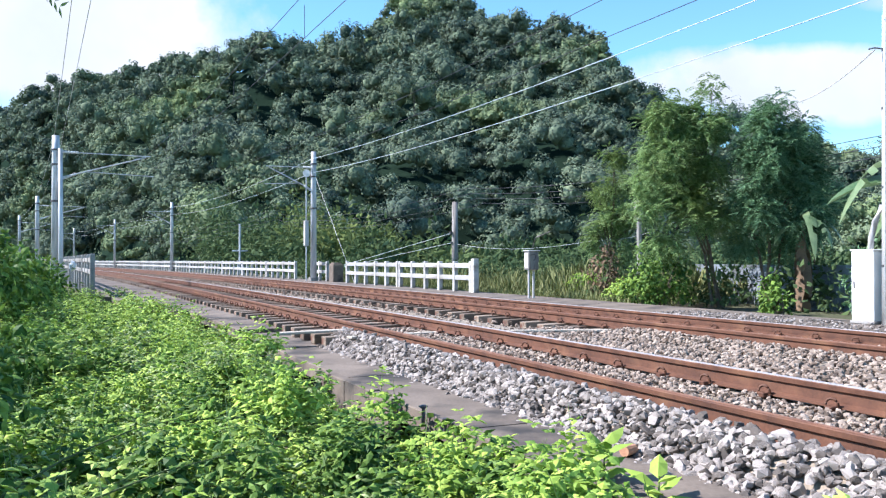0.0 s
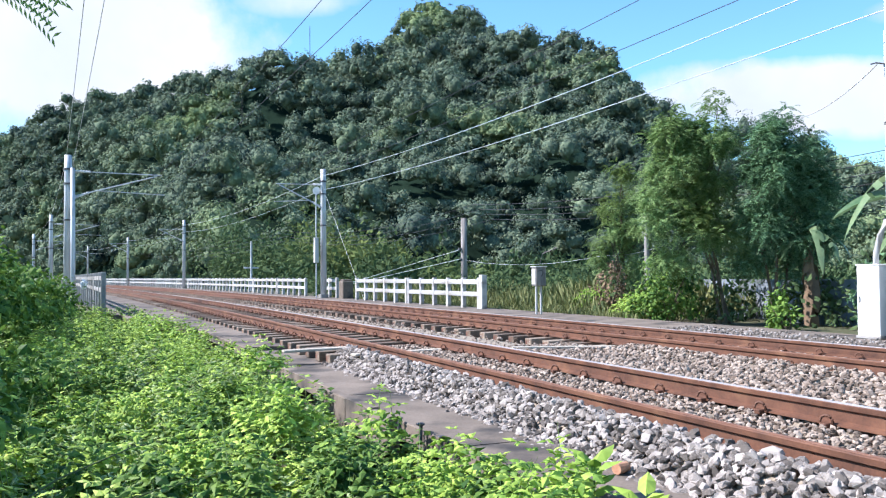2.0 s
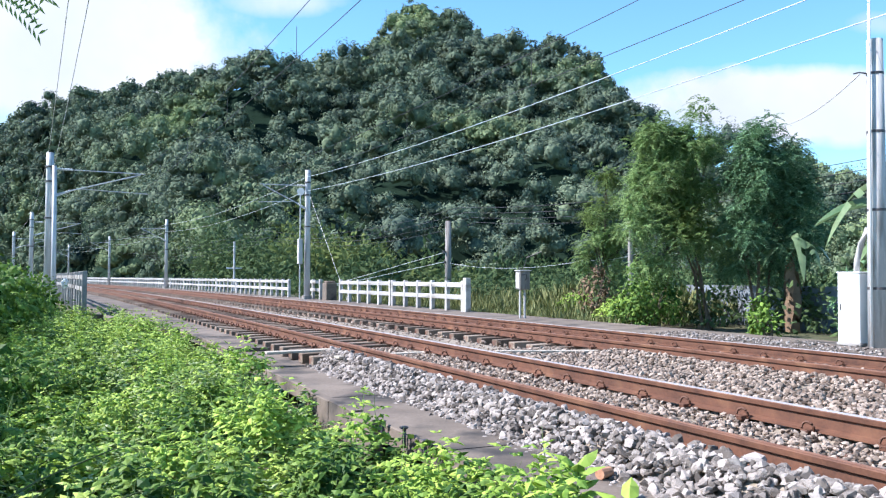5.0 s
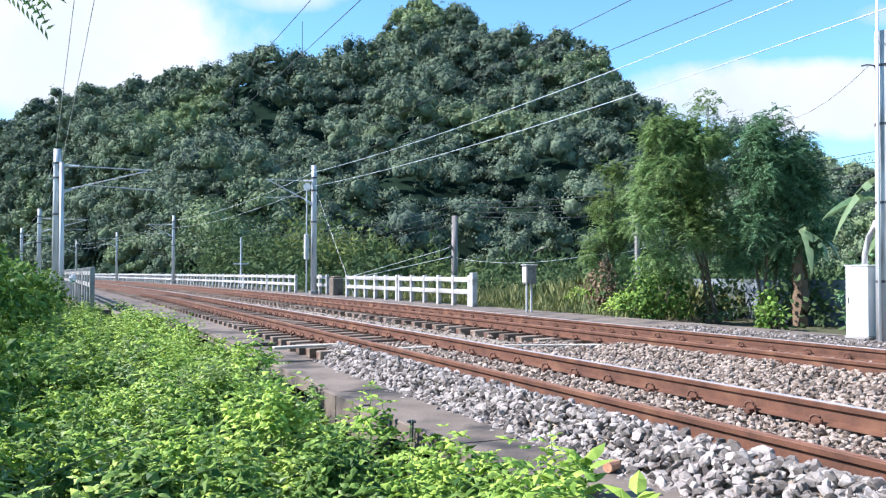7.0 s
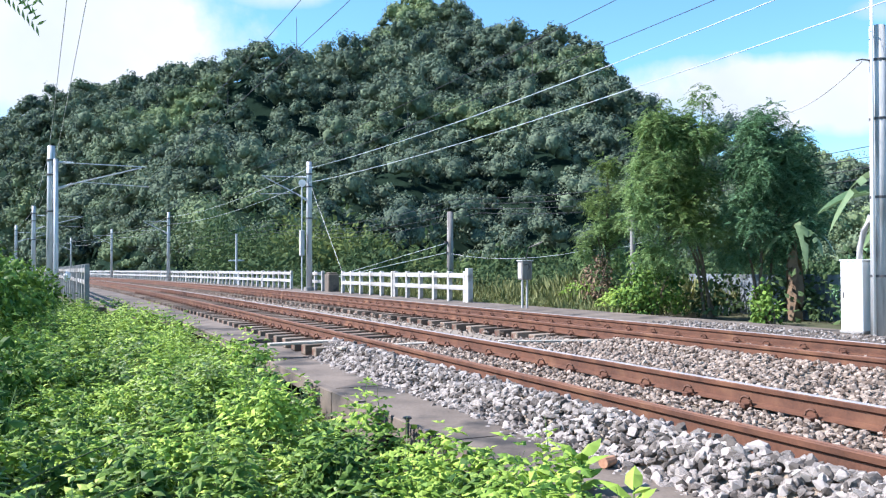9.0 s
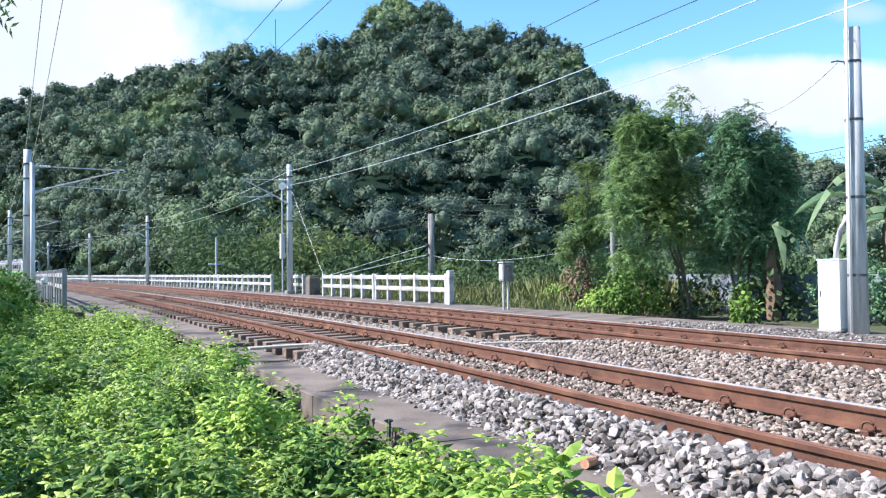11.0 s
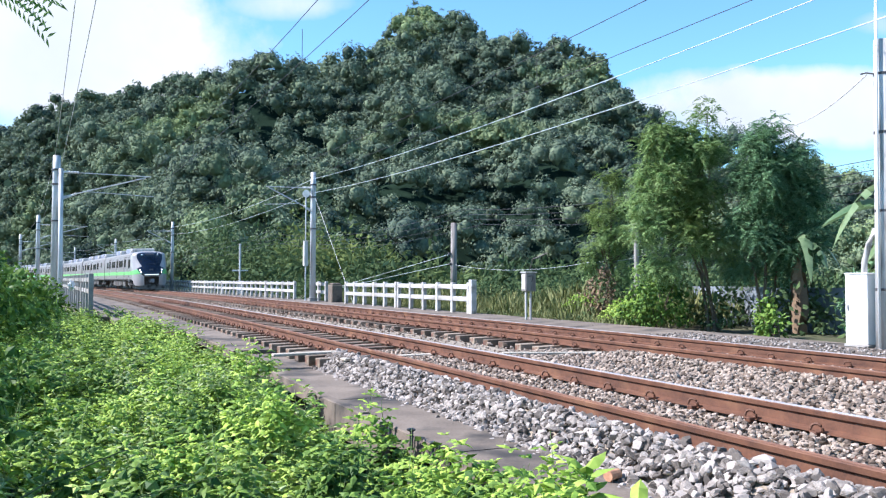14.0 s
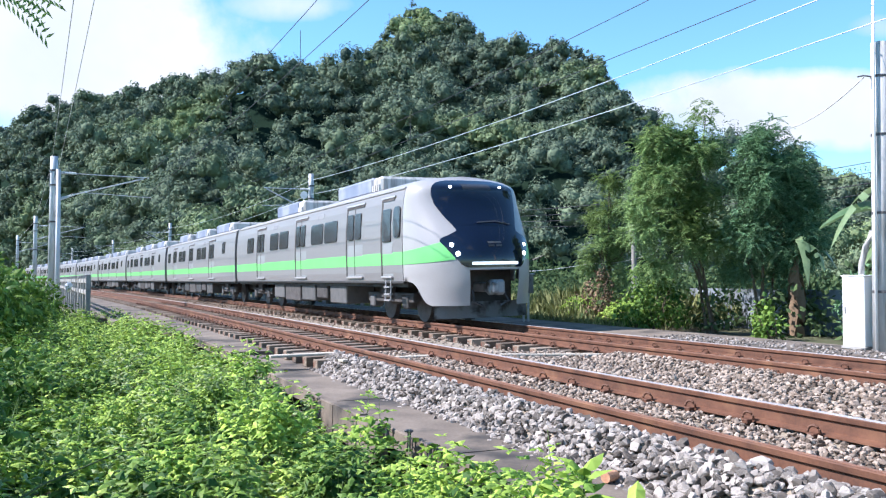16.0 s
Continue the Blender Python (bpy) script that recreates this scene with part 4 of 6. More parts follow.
def build_small():
    ob = tagged(part("timber_board", boxes((-0.52, 0.52, -0.09, 0.09, 0, 0.035), bevel=0.006), M["board"]), "pale sawn board laid across the end of the open sleepers", "board")
    ob.matrix_world = place(3.12, BRIDGE + 0.2, -0.158) @ pose(0, 0, 0, 0, -1, -2)
    ob = tagged(part("timber_board", boxes((-0.95, 0.95, -0.08, 0.08, 0, 0.035), bevel=0.006), M["board"]), "pale sawn board lying inside the near track", "board")
    ob.matrix_world = place(4.25, BRIDGE - 0.7, -0.162) @ pose(0, 0, 0, 0, 0, 8)
    ob = tagged(part("timber_board", boxes((-1.0, 1.0, -0.07, 0.07, 0, 0.035), bevel=0.006), M["board"]), "long pale board lying on the stones by the far track", "board")
    ob.matrix_world = place(6.75, BRIDGE - 1.0, -0.185) @ pose(0, 0, 0, 0, 0, -22)
    bm = bmesh.new()
    bmesh.ops.create_cone(bm, cap_ends=True, segments=12, radius1=0.035, radius2=0.032, depth=0.11, matrix=pose(0, 0, 0.034, 0, 90, 20))
    ob = tagged(part("brick_piece", bm, M["brick"]), "orange-brown piece of clay pipe on the walkway", "brick")
    ob.matrix_world = place(3.1, 4.42, -0.336)
    for off, s, h in ((2.47, 6.25, 0.07), (2.48, 5.85, 0.035), (2.47, 6.75, 0.04)):
        bm = bmesh.new()
        tube(bm, [(0, 0, -0.1), (0.005, 0, h * 0.75)], 0.016, 8)
        box(bm, -0.03, 0.03, -0.03, 0.03, h * 0.72, h, 0.006)
        ob = tagged(part("anchor_bolt", bm, M["iron"]), "rusty anchor bolt sticking out of the kerb", "bolt", "anchor bolts")
        ob.matrix_world = place(off, s, -0.335)
    bm = boxes((-0.05, 0.05, -0.03, 0.03, 0, 0.03), bevel=0.008)
    ob = tagged(part("brick_piece", bm, M["brick"]), "tan broken stone among the ballast", "stone")
    ob.matrix_world = place(3.35, 2.72, bed_height(3.35) + 0.02)


# ---- plants ----
def bush(name, clumps, density, size, mat, label, category="bush", shape=LEAF6, droop=0.3):
    """A bush of leafy clumps: (x, y, z, rx, ry, rz)."""
    pos, out = [], []
    pick = random.Random(int(clumps[0][1] * 100))
    for x, y, z, rx, ry, rz in clumps:
        n = int(density * (rx * ry + ry * rz + rx * rz) * 4)
        boughs = 16
        for b in range(boughs):
            a, e = b * 2.4, 1 - 1.75 * (b + 0.5) / boughs
            f = pick.uniform(0.55, 0.95)
            w = math.sqrt(max(0.0, 1 - e * e)) * f
            c = (x + rx * w * math.cos(a), y + ry * w * math.sin(a), z + rz * e * f)
            k = pick.uniform(0.26, 0.46)
            q, d = clump(c, (rx * k, ry * k, rz * k * 0.8), int(n * 1.2 / boughs), 0.6)
            keep = q[:, 2] > ground_height(x, y) - 0.05
            pos.append(q[keep])
            out.append(d[keep])
    pos, out = np.concatenate(pos), np.concatenate(out)
    n = len(pos)
    along = out * 0.7 + RNG.normal(size=(n, 3)) * 0.6 - np.array([0, 0, droop])
    up = out * 0.8 + RNG.normal(size=(n, 3)) * 0.35 + np.array([0, 0, 0.6])
    ln = size * RNG.uniform(0.6, 1.4, n)
    t = tagged(empty(name), label, category)
    linked("leaves", foliage("leaves", pos, along, up, ln, ln * RNG.uniform(0.55, 0.85, n), shape), mat, t)
    rnd = random.Random(len(clumps))
    for x, y, z, rx, ry, rz in clumps:
        g = ground_height(x, y)
        for i in range(5):
            a = rnd.uniform(0, 6.28)
            e = (x + 0.6 * rx * math.cos(a), y + 0.6 * ry * math.sin(a), z + rz * rnd.uniform(0.1, 0.7))
            b = (x + rnd.uniform(-0.2, 0.2), y + rnd.uniform(-0.2, 0.2), g - 0.05)
            mid = ((b[0] + e[0]) / 2 + rnd.uniform(-0.1, 0.1), (b[1] + e[1]) / 2, (b[2] + e[2]) / 2 + 0.1)
            part("stem", tube(bmesh.new(), [b, mid, e], [0.02, 0.013, 0.005], 5), M["bark"], t)
    return t


def build_weeds():
    """The weeds between the viewer and the walkway."""
    def top(o, s):
        p = at(o, s)
        h = -0.58 + 0.72 * abs(noise.noise((p.x * 0.95, p.y * 0.95, 1.0))) + 0.62 * abs(noise.noise((p.x * 2.3, p.y * 2.3, 4.0))) + 0.06 * noise.noise((p.x * 7, p.y * 7, 4.0))
        h += 0.10 * smooth(2.6, 1.2, o) * smooth(9, 4, s) + 0.05 * smooth(9, 16, s) + 0.10 * smooth(1.9, 2.5, o) * smooth(6, 4.5, s)
        return h

    def edge(s):
        return 2.52 + 0.22 * noise.noise((s * 0.75, 0, 7)) + 0.10 * noise.noise((s * 2.6, 3, 7)) - 0.04 * smooth(6.3, 6.6, s) * smooth(8.8, 8.3, s) \
            - 0.55 * smooth(19, 30, s) + 0.10 * smooth(11, 14, s) - 0.20 * smooth(5.6, 6.6, s) * smooth(12, 10, s)

    rnd = random.Random(31)

    def layer(n, s0, s1, o0, l0, l1, mat, label, shape, depth=0.3):
        """Low leaves that close the ground."""
        pos, ln = [], []
        while len(pos) < n:
            s, o = rnd.uniform(s0, s1), rnd.uniform(o0, 2.9)
            p = at(o, s)
            if o > edge(s) or (s < 1.2 and p.length < 0.5):
                continue
            p.z = max(top(o, s), -0.40) - depth - 0.15 * rnd.random()
            if o > 2.5:
                p.z = max(p.z, -0.325)
            pos.append(p[:])
            ln.append(rnd.uniform(l0, l1))
        pos, ln = np.array(pos), np.array(ln)
        k = len(pos)
        ang = RNG.uniform(0, 6.283, k)
        along = np.stack([np.cos(ang), np.sin(ang), RNG.uniform(-0.55, 0.45, k)], 1)
        up = np.stack([RNG.normal(-0.25, 0.42, k), RNG.normal(-0.1, 0.42, k), np.ones(k)], 1)
        me = foliage("weeds", pos, along, up, ln, ln * RNG.uniform(0.42, 0.75, k), shape)
        tagged(linked("weeds", me, mat), label, "weeds", kind="stuff")

    def plants(n, s0, s1, o0, power, r0, r1, sprigs, tiers, sizes, shape, words):
        """Weed plants: domes of leafy sprigs, in three kinds."""
        kinds = {k: ([], [], [], []) for k in ("weed", "shrub", "weed_pale")}
        for i in range(n):
            s = s0 + (s1 - s0) * rnd.random() ** power
            e = edge(s)
            o = rnd.uniform(o0, e - 0.12)
            c = at(o, s)
            if s < 1.4 and c.length < 0.7:
                continue
            kn = noise.noise((c.x * 0.8, c.y * 0.8, 12.0)) + rnd.uniform(-0.22, 0.22)
            kind = "shrub" if kn < -0.20 else "weed"
            if rnd.random() < 0.07 + 0.45 * smooth(6.5, 7.5, s) * smooth(11.5, 9.5, s) * smooth(e - 0.9, e - 0.3, o):
                kind = "weed_pale"
            l0, l1 = sizes[kind]
            rad = rnd.uniform(r0, r1)
            high = max(top(o, s) + rnd.uniform(-0.16, 0.14) - 0.08 * smooth(e - 0.3, e, o) - 0.11 * smooth(e - 0.7, e - 0.15, o) * smooth(5.0, 5.8, s) * smooth(9.5, 8.0, s), -0.38)
            pos, along, up, ln = kinds[kind]
            for j in range(max(4, int(sprigs * (rad / r1) ** 1.3))):
                a, f = rnd.uniform(0, 6.283), math.sqrt(rnd.random())
                off = Vector((math.cos(a), math.sin(a), 0)) * rad * f
                tip = Vector((c.x, c.y, high - (0.20 + 0.35 * rad) * f * f + rnd.uniform(-0.05, 0.05))) + off
                foot = Vector((c.x, c.y, high - 0.34)) + off * 0.55
                way = (tip - foot).normalized()
                roll = rnd.uniform(0, 6.283)
                for k in range(tiers):
                    g = 0.25 + 0.75 * k / (tiers - 1)
                    p = foot.lerp(tip, g)
                    if o + off.dot(N0) > 2.5:
                        p.z = max(p.z, -0.325)
                    for m in range(3 if k == tiers - 1 else 2):
                        b = roll + k * 1.57 + m * (2.1 if k == tiers - 1 else 3.1416) + rnd.uniform(-0.3, 0.3)
                        side = Vector((math.cos(b), math.sin(b), 0.0))
                        pos.append(p[:])
                        along.append((side + way * (0.55 if k == tiers - 1 else 0.12) + Vector((0, 0, rnd.uniform(-0.85, 0.3))))[:])
                        up.append((way * 0.9 + off / rad * 0.45 + Vector((rnd.gauss(0, 0.45), rnd.gauss(0, 0.45), 0.35)))[:])
                        ln.append(rnd.uniform(l0, l1) * (1.15 - 0.4 * g))
        for kind, label in words.items():
            pos, along, up, ln = (np.array(v) for v in kinds[kind])
            me = foliage("weeds", pos, along, up, ln, ln * RNG.uniform(0.45, 0.72, len(ln)), shape)
            tagged(linked("weeds", me, M[kind]), label, "weeds", kind="stuff")

    plants(1000, 1.2, 11.0, -2.6, 1.0, 0.10, 0.30, 20, 4, {"weed": (0.055, 0.105), "shrub": (0.07, 0.12), "weed_pale": (0.05, 0.09)}, LEAF5,
           {"weed": "bright green leafy weeds beside the walkway", "shrub": "darker broad-leaved weeds among the green", "weed_pale": "pale dusty weed leaves"})
    plants(1300, 10.5, 32.0, -5.5, 1.25, 0.20, 0.55, 16, 3, {"weed": (0.06, 0.11), "shrub": (0.08, 0.13), "weed_pale": (0.06, 0.11)}, LEAF4,
           {"weed": "bright green weeds farther along the walkway", "shrub": "dark weeds farther along the walkway", "weed_pale": "pale weed leaves farther along the walkway"})
    # low dark leaves paint shade into the gaps between the weed plants
    layer(15000, 1.0, 11.0, -2.6, 0.05, 0.10, M["shrub"], "low undergrowth beneath the weeds, shade put into its dark leaf colour", LEAF4, 0.22)
    layer(16000, 10.0, 32.0, -5.5, 0.07, 0.13, M["shrub"], "low undergrowth farther along the walkway, shade put into its leaf colour", LEAF4, 0.15)
    layer(9000, -7.0, 1.2, -7.0, 0.06, 0.12, M["weed"], "green weeds around the viewer's feet", LEAF4, 0.1)
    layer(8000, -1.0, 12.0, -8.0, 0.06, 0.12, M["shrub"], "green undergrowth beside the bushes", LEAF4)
    # stalks
    bm = bmesh.new()
    for i in range(900):
        s = rnd.uniform(1.5, 12)
        o = rnd.uniform(-1.8, edge(s) - 0.03)
        p = at(o, s, top(o, s) - 0.3)
        q = p + Vector((rnd.uniform(-0.1, 0.1), rnd.uniform(-0.1, 0.1), rnd.uniform(0.2, 0.36)))
        tube(bm, [p, p.lerp(q, 0.5) + Vector((rnd.uniform(-0.02, 0.02), 0, 0.02)), q], [0.004, 0.003, 0.0015], 4, False)
    tagged(part("weed_stalks", bm, M["weed_pale"]), "thin pale stalks among the weeds", "stalks", kind="stuff")
    # long dry stems lying over the weeds
    for p, q in (((-2.3, 3.1, -0.42), (-1.15, 4.4, -0.10)), ((-2.4, 4.1, -0.35), (-1.75, 5.3, -0.10)), ((0.05, 3.2, -0.35), (0.5, 4.3, -0.2))):
        bm = bmesh.new()
        a, b = Vector(p), Vector(q)
        tube(bm, [a, a.lerp(b, 0.4) + Vector((0, 0, 0.07)), a.lerp(b, 0.75) + Vector((0, 0, 0.06)), b], [0.007, 0.006, 0.004, 0.002], 6)
        tagged(part("fallen_branch", bm, M["drygrass"]), "long dry straw-coloured branch lying on the weeds", "branch", "dry branches")
    # a taller broad-leaved plant by the stones
    for (x, y, z), n, words in (((0.78, 4.75, -0.52), 18, "tall broad-leaved young plant at the walkway's edge"), ((0.62, 4.45, -0.56), 14, "low broad-leaved plant by the ballast"),
                                ((0.98, 4.35, -0.60), 12, "low broad-leaved plant among the weeds")):
        t = tagged(empty("broadleaf_plant"), words, "plant", "broad-leaved plants")
        bm = bmesh.new()
        tube(bm, [(x, y, z), (x + 0.02, y, z + 0.2), (x + 0.03, y + 0.01, z + 0.38)], [0.008, 0.006, 0.003], 6)
        part("stem", bm, M["shrub"], t)
        for i in range(n):
            a, h = i * 2.4, z + 0.14 + 0.25 * i / n
            me = foliage("leaf", np.array([[x + 0.02, y, h]]), np.array([[math.cos(a), math.sin(a), 0.35 + 0.5 * i / n]]), np.array([[0.0, 0.0, 1.0]]),
                         np.array([rnd.uniform(0.14, 0.20)]), np.array([rnd.uniform(0.08, 0.11)]), LEAF6)
            linked("leaf", me, M["weed"], t)


def build_left_bushes():
    dark = "dense dark green bush beside the weeds, inner shade in its leaf colour"
    # first bush is mostly out of view, added to shade the nearest weeds
    bush("bush", [(-3.0, 4.1, -0.32, 0.7, 0.8, 0.7), (-3.6, 4.4, 0.1, 0.9, 0.8, 0.9), (-3.7, 3.5, 0.25, 0.9, 0.9, 1.05)], 300, 0.085, M["shrub"], dark)
    bush("bush", [(-5.2, 7.3, -0.05, 1.2, 1.3, 0.9), (-4.6, 6.7, -0.42, 0.7, 0.9, 0.5)], 250, 0.09, M["shrub"], dark)
    bush("bush", [(-6.95, 10.2, 0.75, 1.5, 1.9, 1.15), (-8.0, 11.8, 1.1, 1.4, 1.5, 1.2)], 160, 0.11, M["shrub"], "sunlit green bush in front of the bridge fence")
    bush("bush", [(-10.1, 17.5, 0.35, 1.6, 3.2, 0.95), (-9.8, 15.0, -0.15, 1.0, 1.5, 0.6)], 110, 0.13, M["shrub"], "rambling green bush by the bridge fence")
    bush("bush", [(-12.9, 24.5, 0.25, 1.5, 3.2, 1.0), (-11.4, 22.0, -0.15, 0.8, 1.8, 0.55)], 80, 0.15, M["shrub"], "dark bush at the foot of the bridge fence")
    # overhanging branch of a tree beside the viewer
    t = tagged(empty("tree"), "tree beside the viewer with one feathery branch overhanging", "tree")
    bm = bmesh.new()
    tube(bm, [(-3.4, 2.2, -0.85), (-3.3, 2.3, 1.0), (-3.2, 2.5, 2.6)], [0.09, 0.07, 0.05], 8)
    part("trunk", bm, M["bark"], t)
    bm = bmesh.new()
    tube(bm, [(-3.2, 2.5, 2.4), (-2.75, 3.1, 2.42), (-2.3, 3.5, 2.30), (-1.98, 3.62, 2.17)], [0.03, 0.018, 0.008, 0.004], 6)
    part("branch", bm, M["bark"], t)
    pos, along = [], []
    rnd = random.Random(8)
    for k, way in enumerate(((1.0, 0.1, -0.05), (0.95, -0.1, -0.24), (0.9, 0.1, -0.45), (0.8, 0.2, 0.12))):
        b = Vector((-2.03 + 0.015 * k, 3.6, 2.205 - 0.006 * k))
        way = Vector(way).normalized()
        side = way.cross(Vector((0.1, 1, 0.15))).normalized()
        for i in range(13):
            p = b + way * (0.03 + 0.022 * i) - Vector((0, 0, 0.0006 * i * i))
            for sg in (-1, 1):
                pos.append(p[:])
                along.append((side * sg * 0.8 + way * 0.6)[:])
    n = len(pos)
    me = foliage("leaves", np.array(pos), np.array(along), np.tile([0.1, 1.0, 0.4], (n, 1)), np.full(n, 0.05), np.full(n, 0.013))
    linked("leaves", me, M["treeleaf"], t)


def feathery_tree(base, knee, lumps, fronds, seed, label, mat="treeleaf", droop=0.55):
    """A slender trunk bent at its knee; limbs reach into the lumps (x, y, z, rx, ry, rz), which carry hanging fronds."""
    rnd = random.Random(seed)
    t = tagged(empty("tree"), label, "tree", "feathery trees by the line")
    b, kn = Vector(base), Vector(knee)
    head = Vector(max(lumps, key=lambda c: c[2])[:3])
    bm = bmesh.new()
    tube(bm, [b - Vector((0, 0, 0.2)), b.lerp(kn, 0.5) + Vector((0.06, 0, 0)), kn, kn.lerp(head, 0.5) + Vector((0.08, 0, 0)), head], [0.045, 0.036, 0.028, 0.018, 0.008], 8)
    part("trunk", bm, M["bark"], t)
    for i in range(2):
        e = b.lerp(kn, 0.8) + Vector((rnd.uniform(-0.5, 0.5), rnd.uniform(-0.3, 0.3), rnd.uniform(0, 0.5)))
        bm = bmesh.new()
        tube(bm, [b + Vector((0.12 * (i * 2 - 1), 0.05, -0.2)), b.lerp(e, 0.5) + Vector((0.1, 0, 0)), e], [0.04, 0.03, 0.015], 6)
        part("trunk", bm, M["bark"], t)
    sprays = []
    for x, y, z, rx, ry, rz in lumps:
        c = Vector((x, y, z))
        start = b.lerp(kn, rnd.uniform(0.6, 1.0))
        bm = bmesh.new()
        tube(bm, [start, start.lerp(c, 0.5) + Vector((0, 0, -0.1)), c], [0.028, 0.018, 0.008], 5)
        part("limb", bm, M["bark"], t)
        for k in range(max(4, int(16 * rx * rz + 4))):
            d = Vector((rnd.gauss(0, 1), rnd.gauss(0, 1), rnd.gauss(0.25, 1))).normalized() * rnd.uniform(0.35, 1.0)
            sprays.append((c + Vector((d.x * rx, d.y * ry, d.z * rz)), rx * rz))
    weights = [w ** 0.4 for _, w in sprays]
    pos, along, ln = [], [], []
    for i in range(fronds):
        c, w = rnd.choices(sprays, weights)[0]
        q = c + Vector((rnd.gauss(0, 0.13), rnd.gauss(0, 0.13), rnd.gauss(0, 0.11)))
        way = (q - c).normalized() * 0.8 + Vector((rnd.gauss(0, 0.4), rnd.gauss(0, 0.4), rnd.uniform(-droop, 0.35)))
        way.normalize()
        side = way.cross(Vector((rnd.gauss(0, 0.3), rnd.gauss(0, 0.3), 1))).normalized()
        flen = rnd.uniform(0.16, 0.34)
        for k in range(7):
            f = (k + 0.6) / 7
            p = q + way * (flen * f) - Vector((0, 0, 0.14 * f * f))
            for sg in (-1, 1):
                pos.append(p[:])
                along.append((side * sg + way * 0.55 - Vector((0, 0, 0.2)))[:])
                ln.append(0.088 * (1.1 - 0.5 * f))
    n = len(pos)
    ln = np.array(ln)
    upv = np.stack([RNG.normal(0, 0.3, n), RNG.normal(0, 0.3, n), np.ones(n)], 1)
    linked("crown", foliage("crown", np.array(pos), np.array(along), upv, ln, ln * 0.42), M[mat], t)
    return t


ALONG = math.atan2((at(13, 12) - at(13, 11)).y, (at(13, 12) - at(13, 11)).x)


def banana_plant(base, height, seed, label, lean=(), reach=1.0, withered=3, spear=False):
    rnd = random.Random(seed)
    t = tagged(empty("banana_plant"), label, "banana plant", "banana plants")
    b = Vector(base)
    bm = bmesh.new()
    tube(bm, [b, b + Vector((0.03, 0, height * 0.5)), b + Vector((0.05, 0, height))], [0.10, 0.085, 0.05], 10)
    part("stem", bm, M["bark"], t)
    for i in range(6 + withered):
        a = i * 2.4 + rnd.uniform(-0.3, 0.3)
        ln = rnd.uniform(1.3, 1.9) * reach
        if i < len(lean):
            a, ln = ALONG + lean[i], 1.95
        lift = rnd.uniform(0.7, 1.3) if i < 6 else rnd.uniform(-0.4, 0.1)
        if i < len(lean):
            lift = 0.5
        if spear and i == 0:
            a, ln, lift = ALONG + 2.6, 1.0, 2.2
        w = Vector((math.cos(a), math.sin(a), 0))
        sd = Vector((-math.sin(a), math.cos(a), 0))
        bm = bmesh.new()
        prev = None
        steps = 14
        for k in range(steps + 1):
            f = k / steps
            p = b + Vector((0.05, 0, height)) + w * (ln * (f - 0.15 * f * f)) + Vector((0, 0, lift * ln * (f - 1.3 * f * f)))
            if i >= 6:
                p = b + Vector((0.05, 0, height - 0.12 * (i - 6))) + w * (0.10 + 0.14 * f) - Vector((0, 0, ln * (0.75 if reach == 1 else 1.1) * f))
            hw = (0.24 * min(1, reach * 0.7 + 0.2) if i < 6 else 0.12) * math.sin(math.pi * min(1, 0.06 + f * 0.97)) ** 0.6 if f > 0.12 else 0.015
            rag = rnd.uniform(0.75, 1.0)
            row = [bm.verts.new(p + sd * hw * rag - Vector((0, 0, hw * 0.55))), bm.verts.new(p), bm.verts.new(p - sd * hw * rag - Vector((0, 0, hw * 0.55)))]
            if prev:
                for j in range(2):
                    if rnd.random() > 0.10:
                        bm.faces.new((prev[j], row[j], row[j + 1], prev[j + 1]))
            prev = row
        part("leaf", bm, M["banana"] if i < 6 else M["deadleaf"], t, soft=True)
    return t


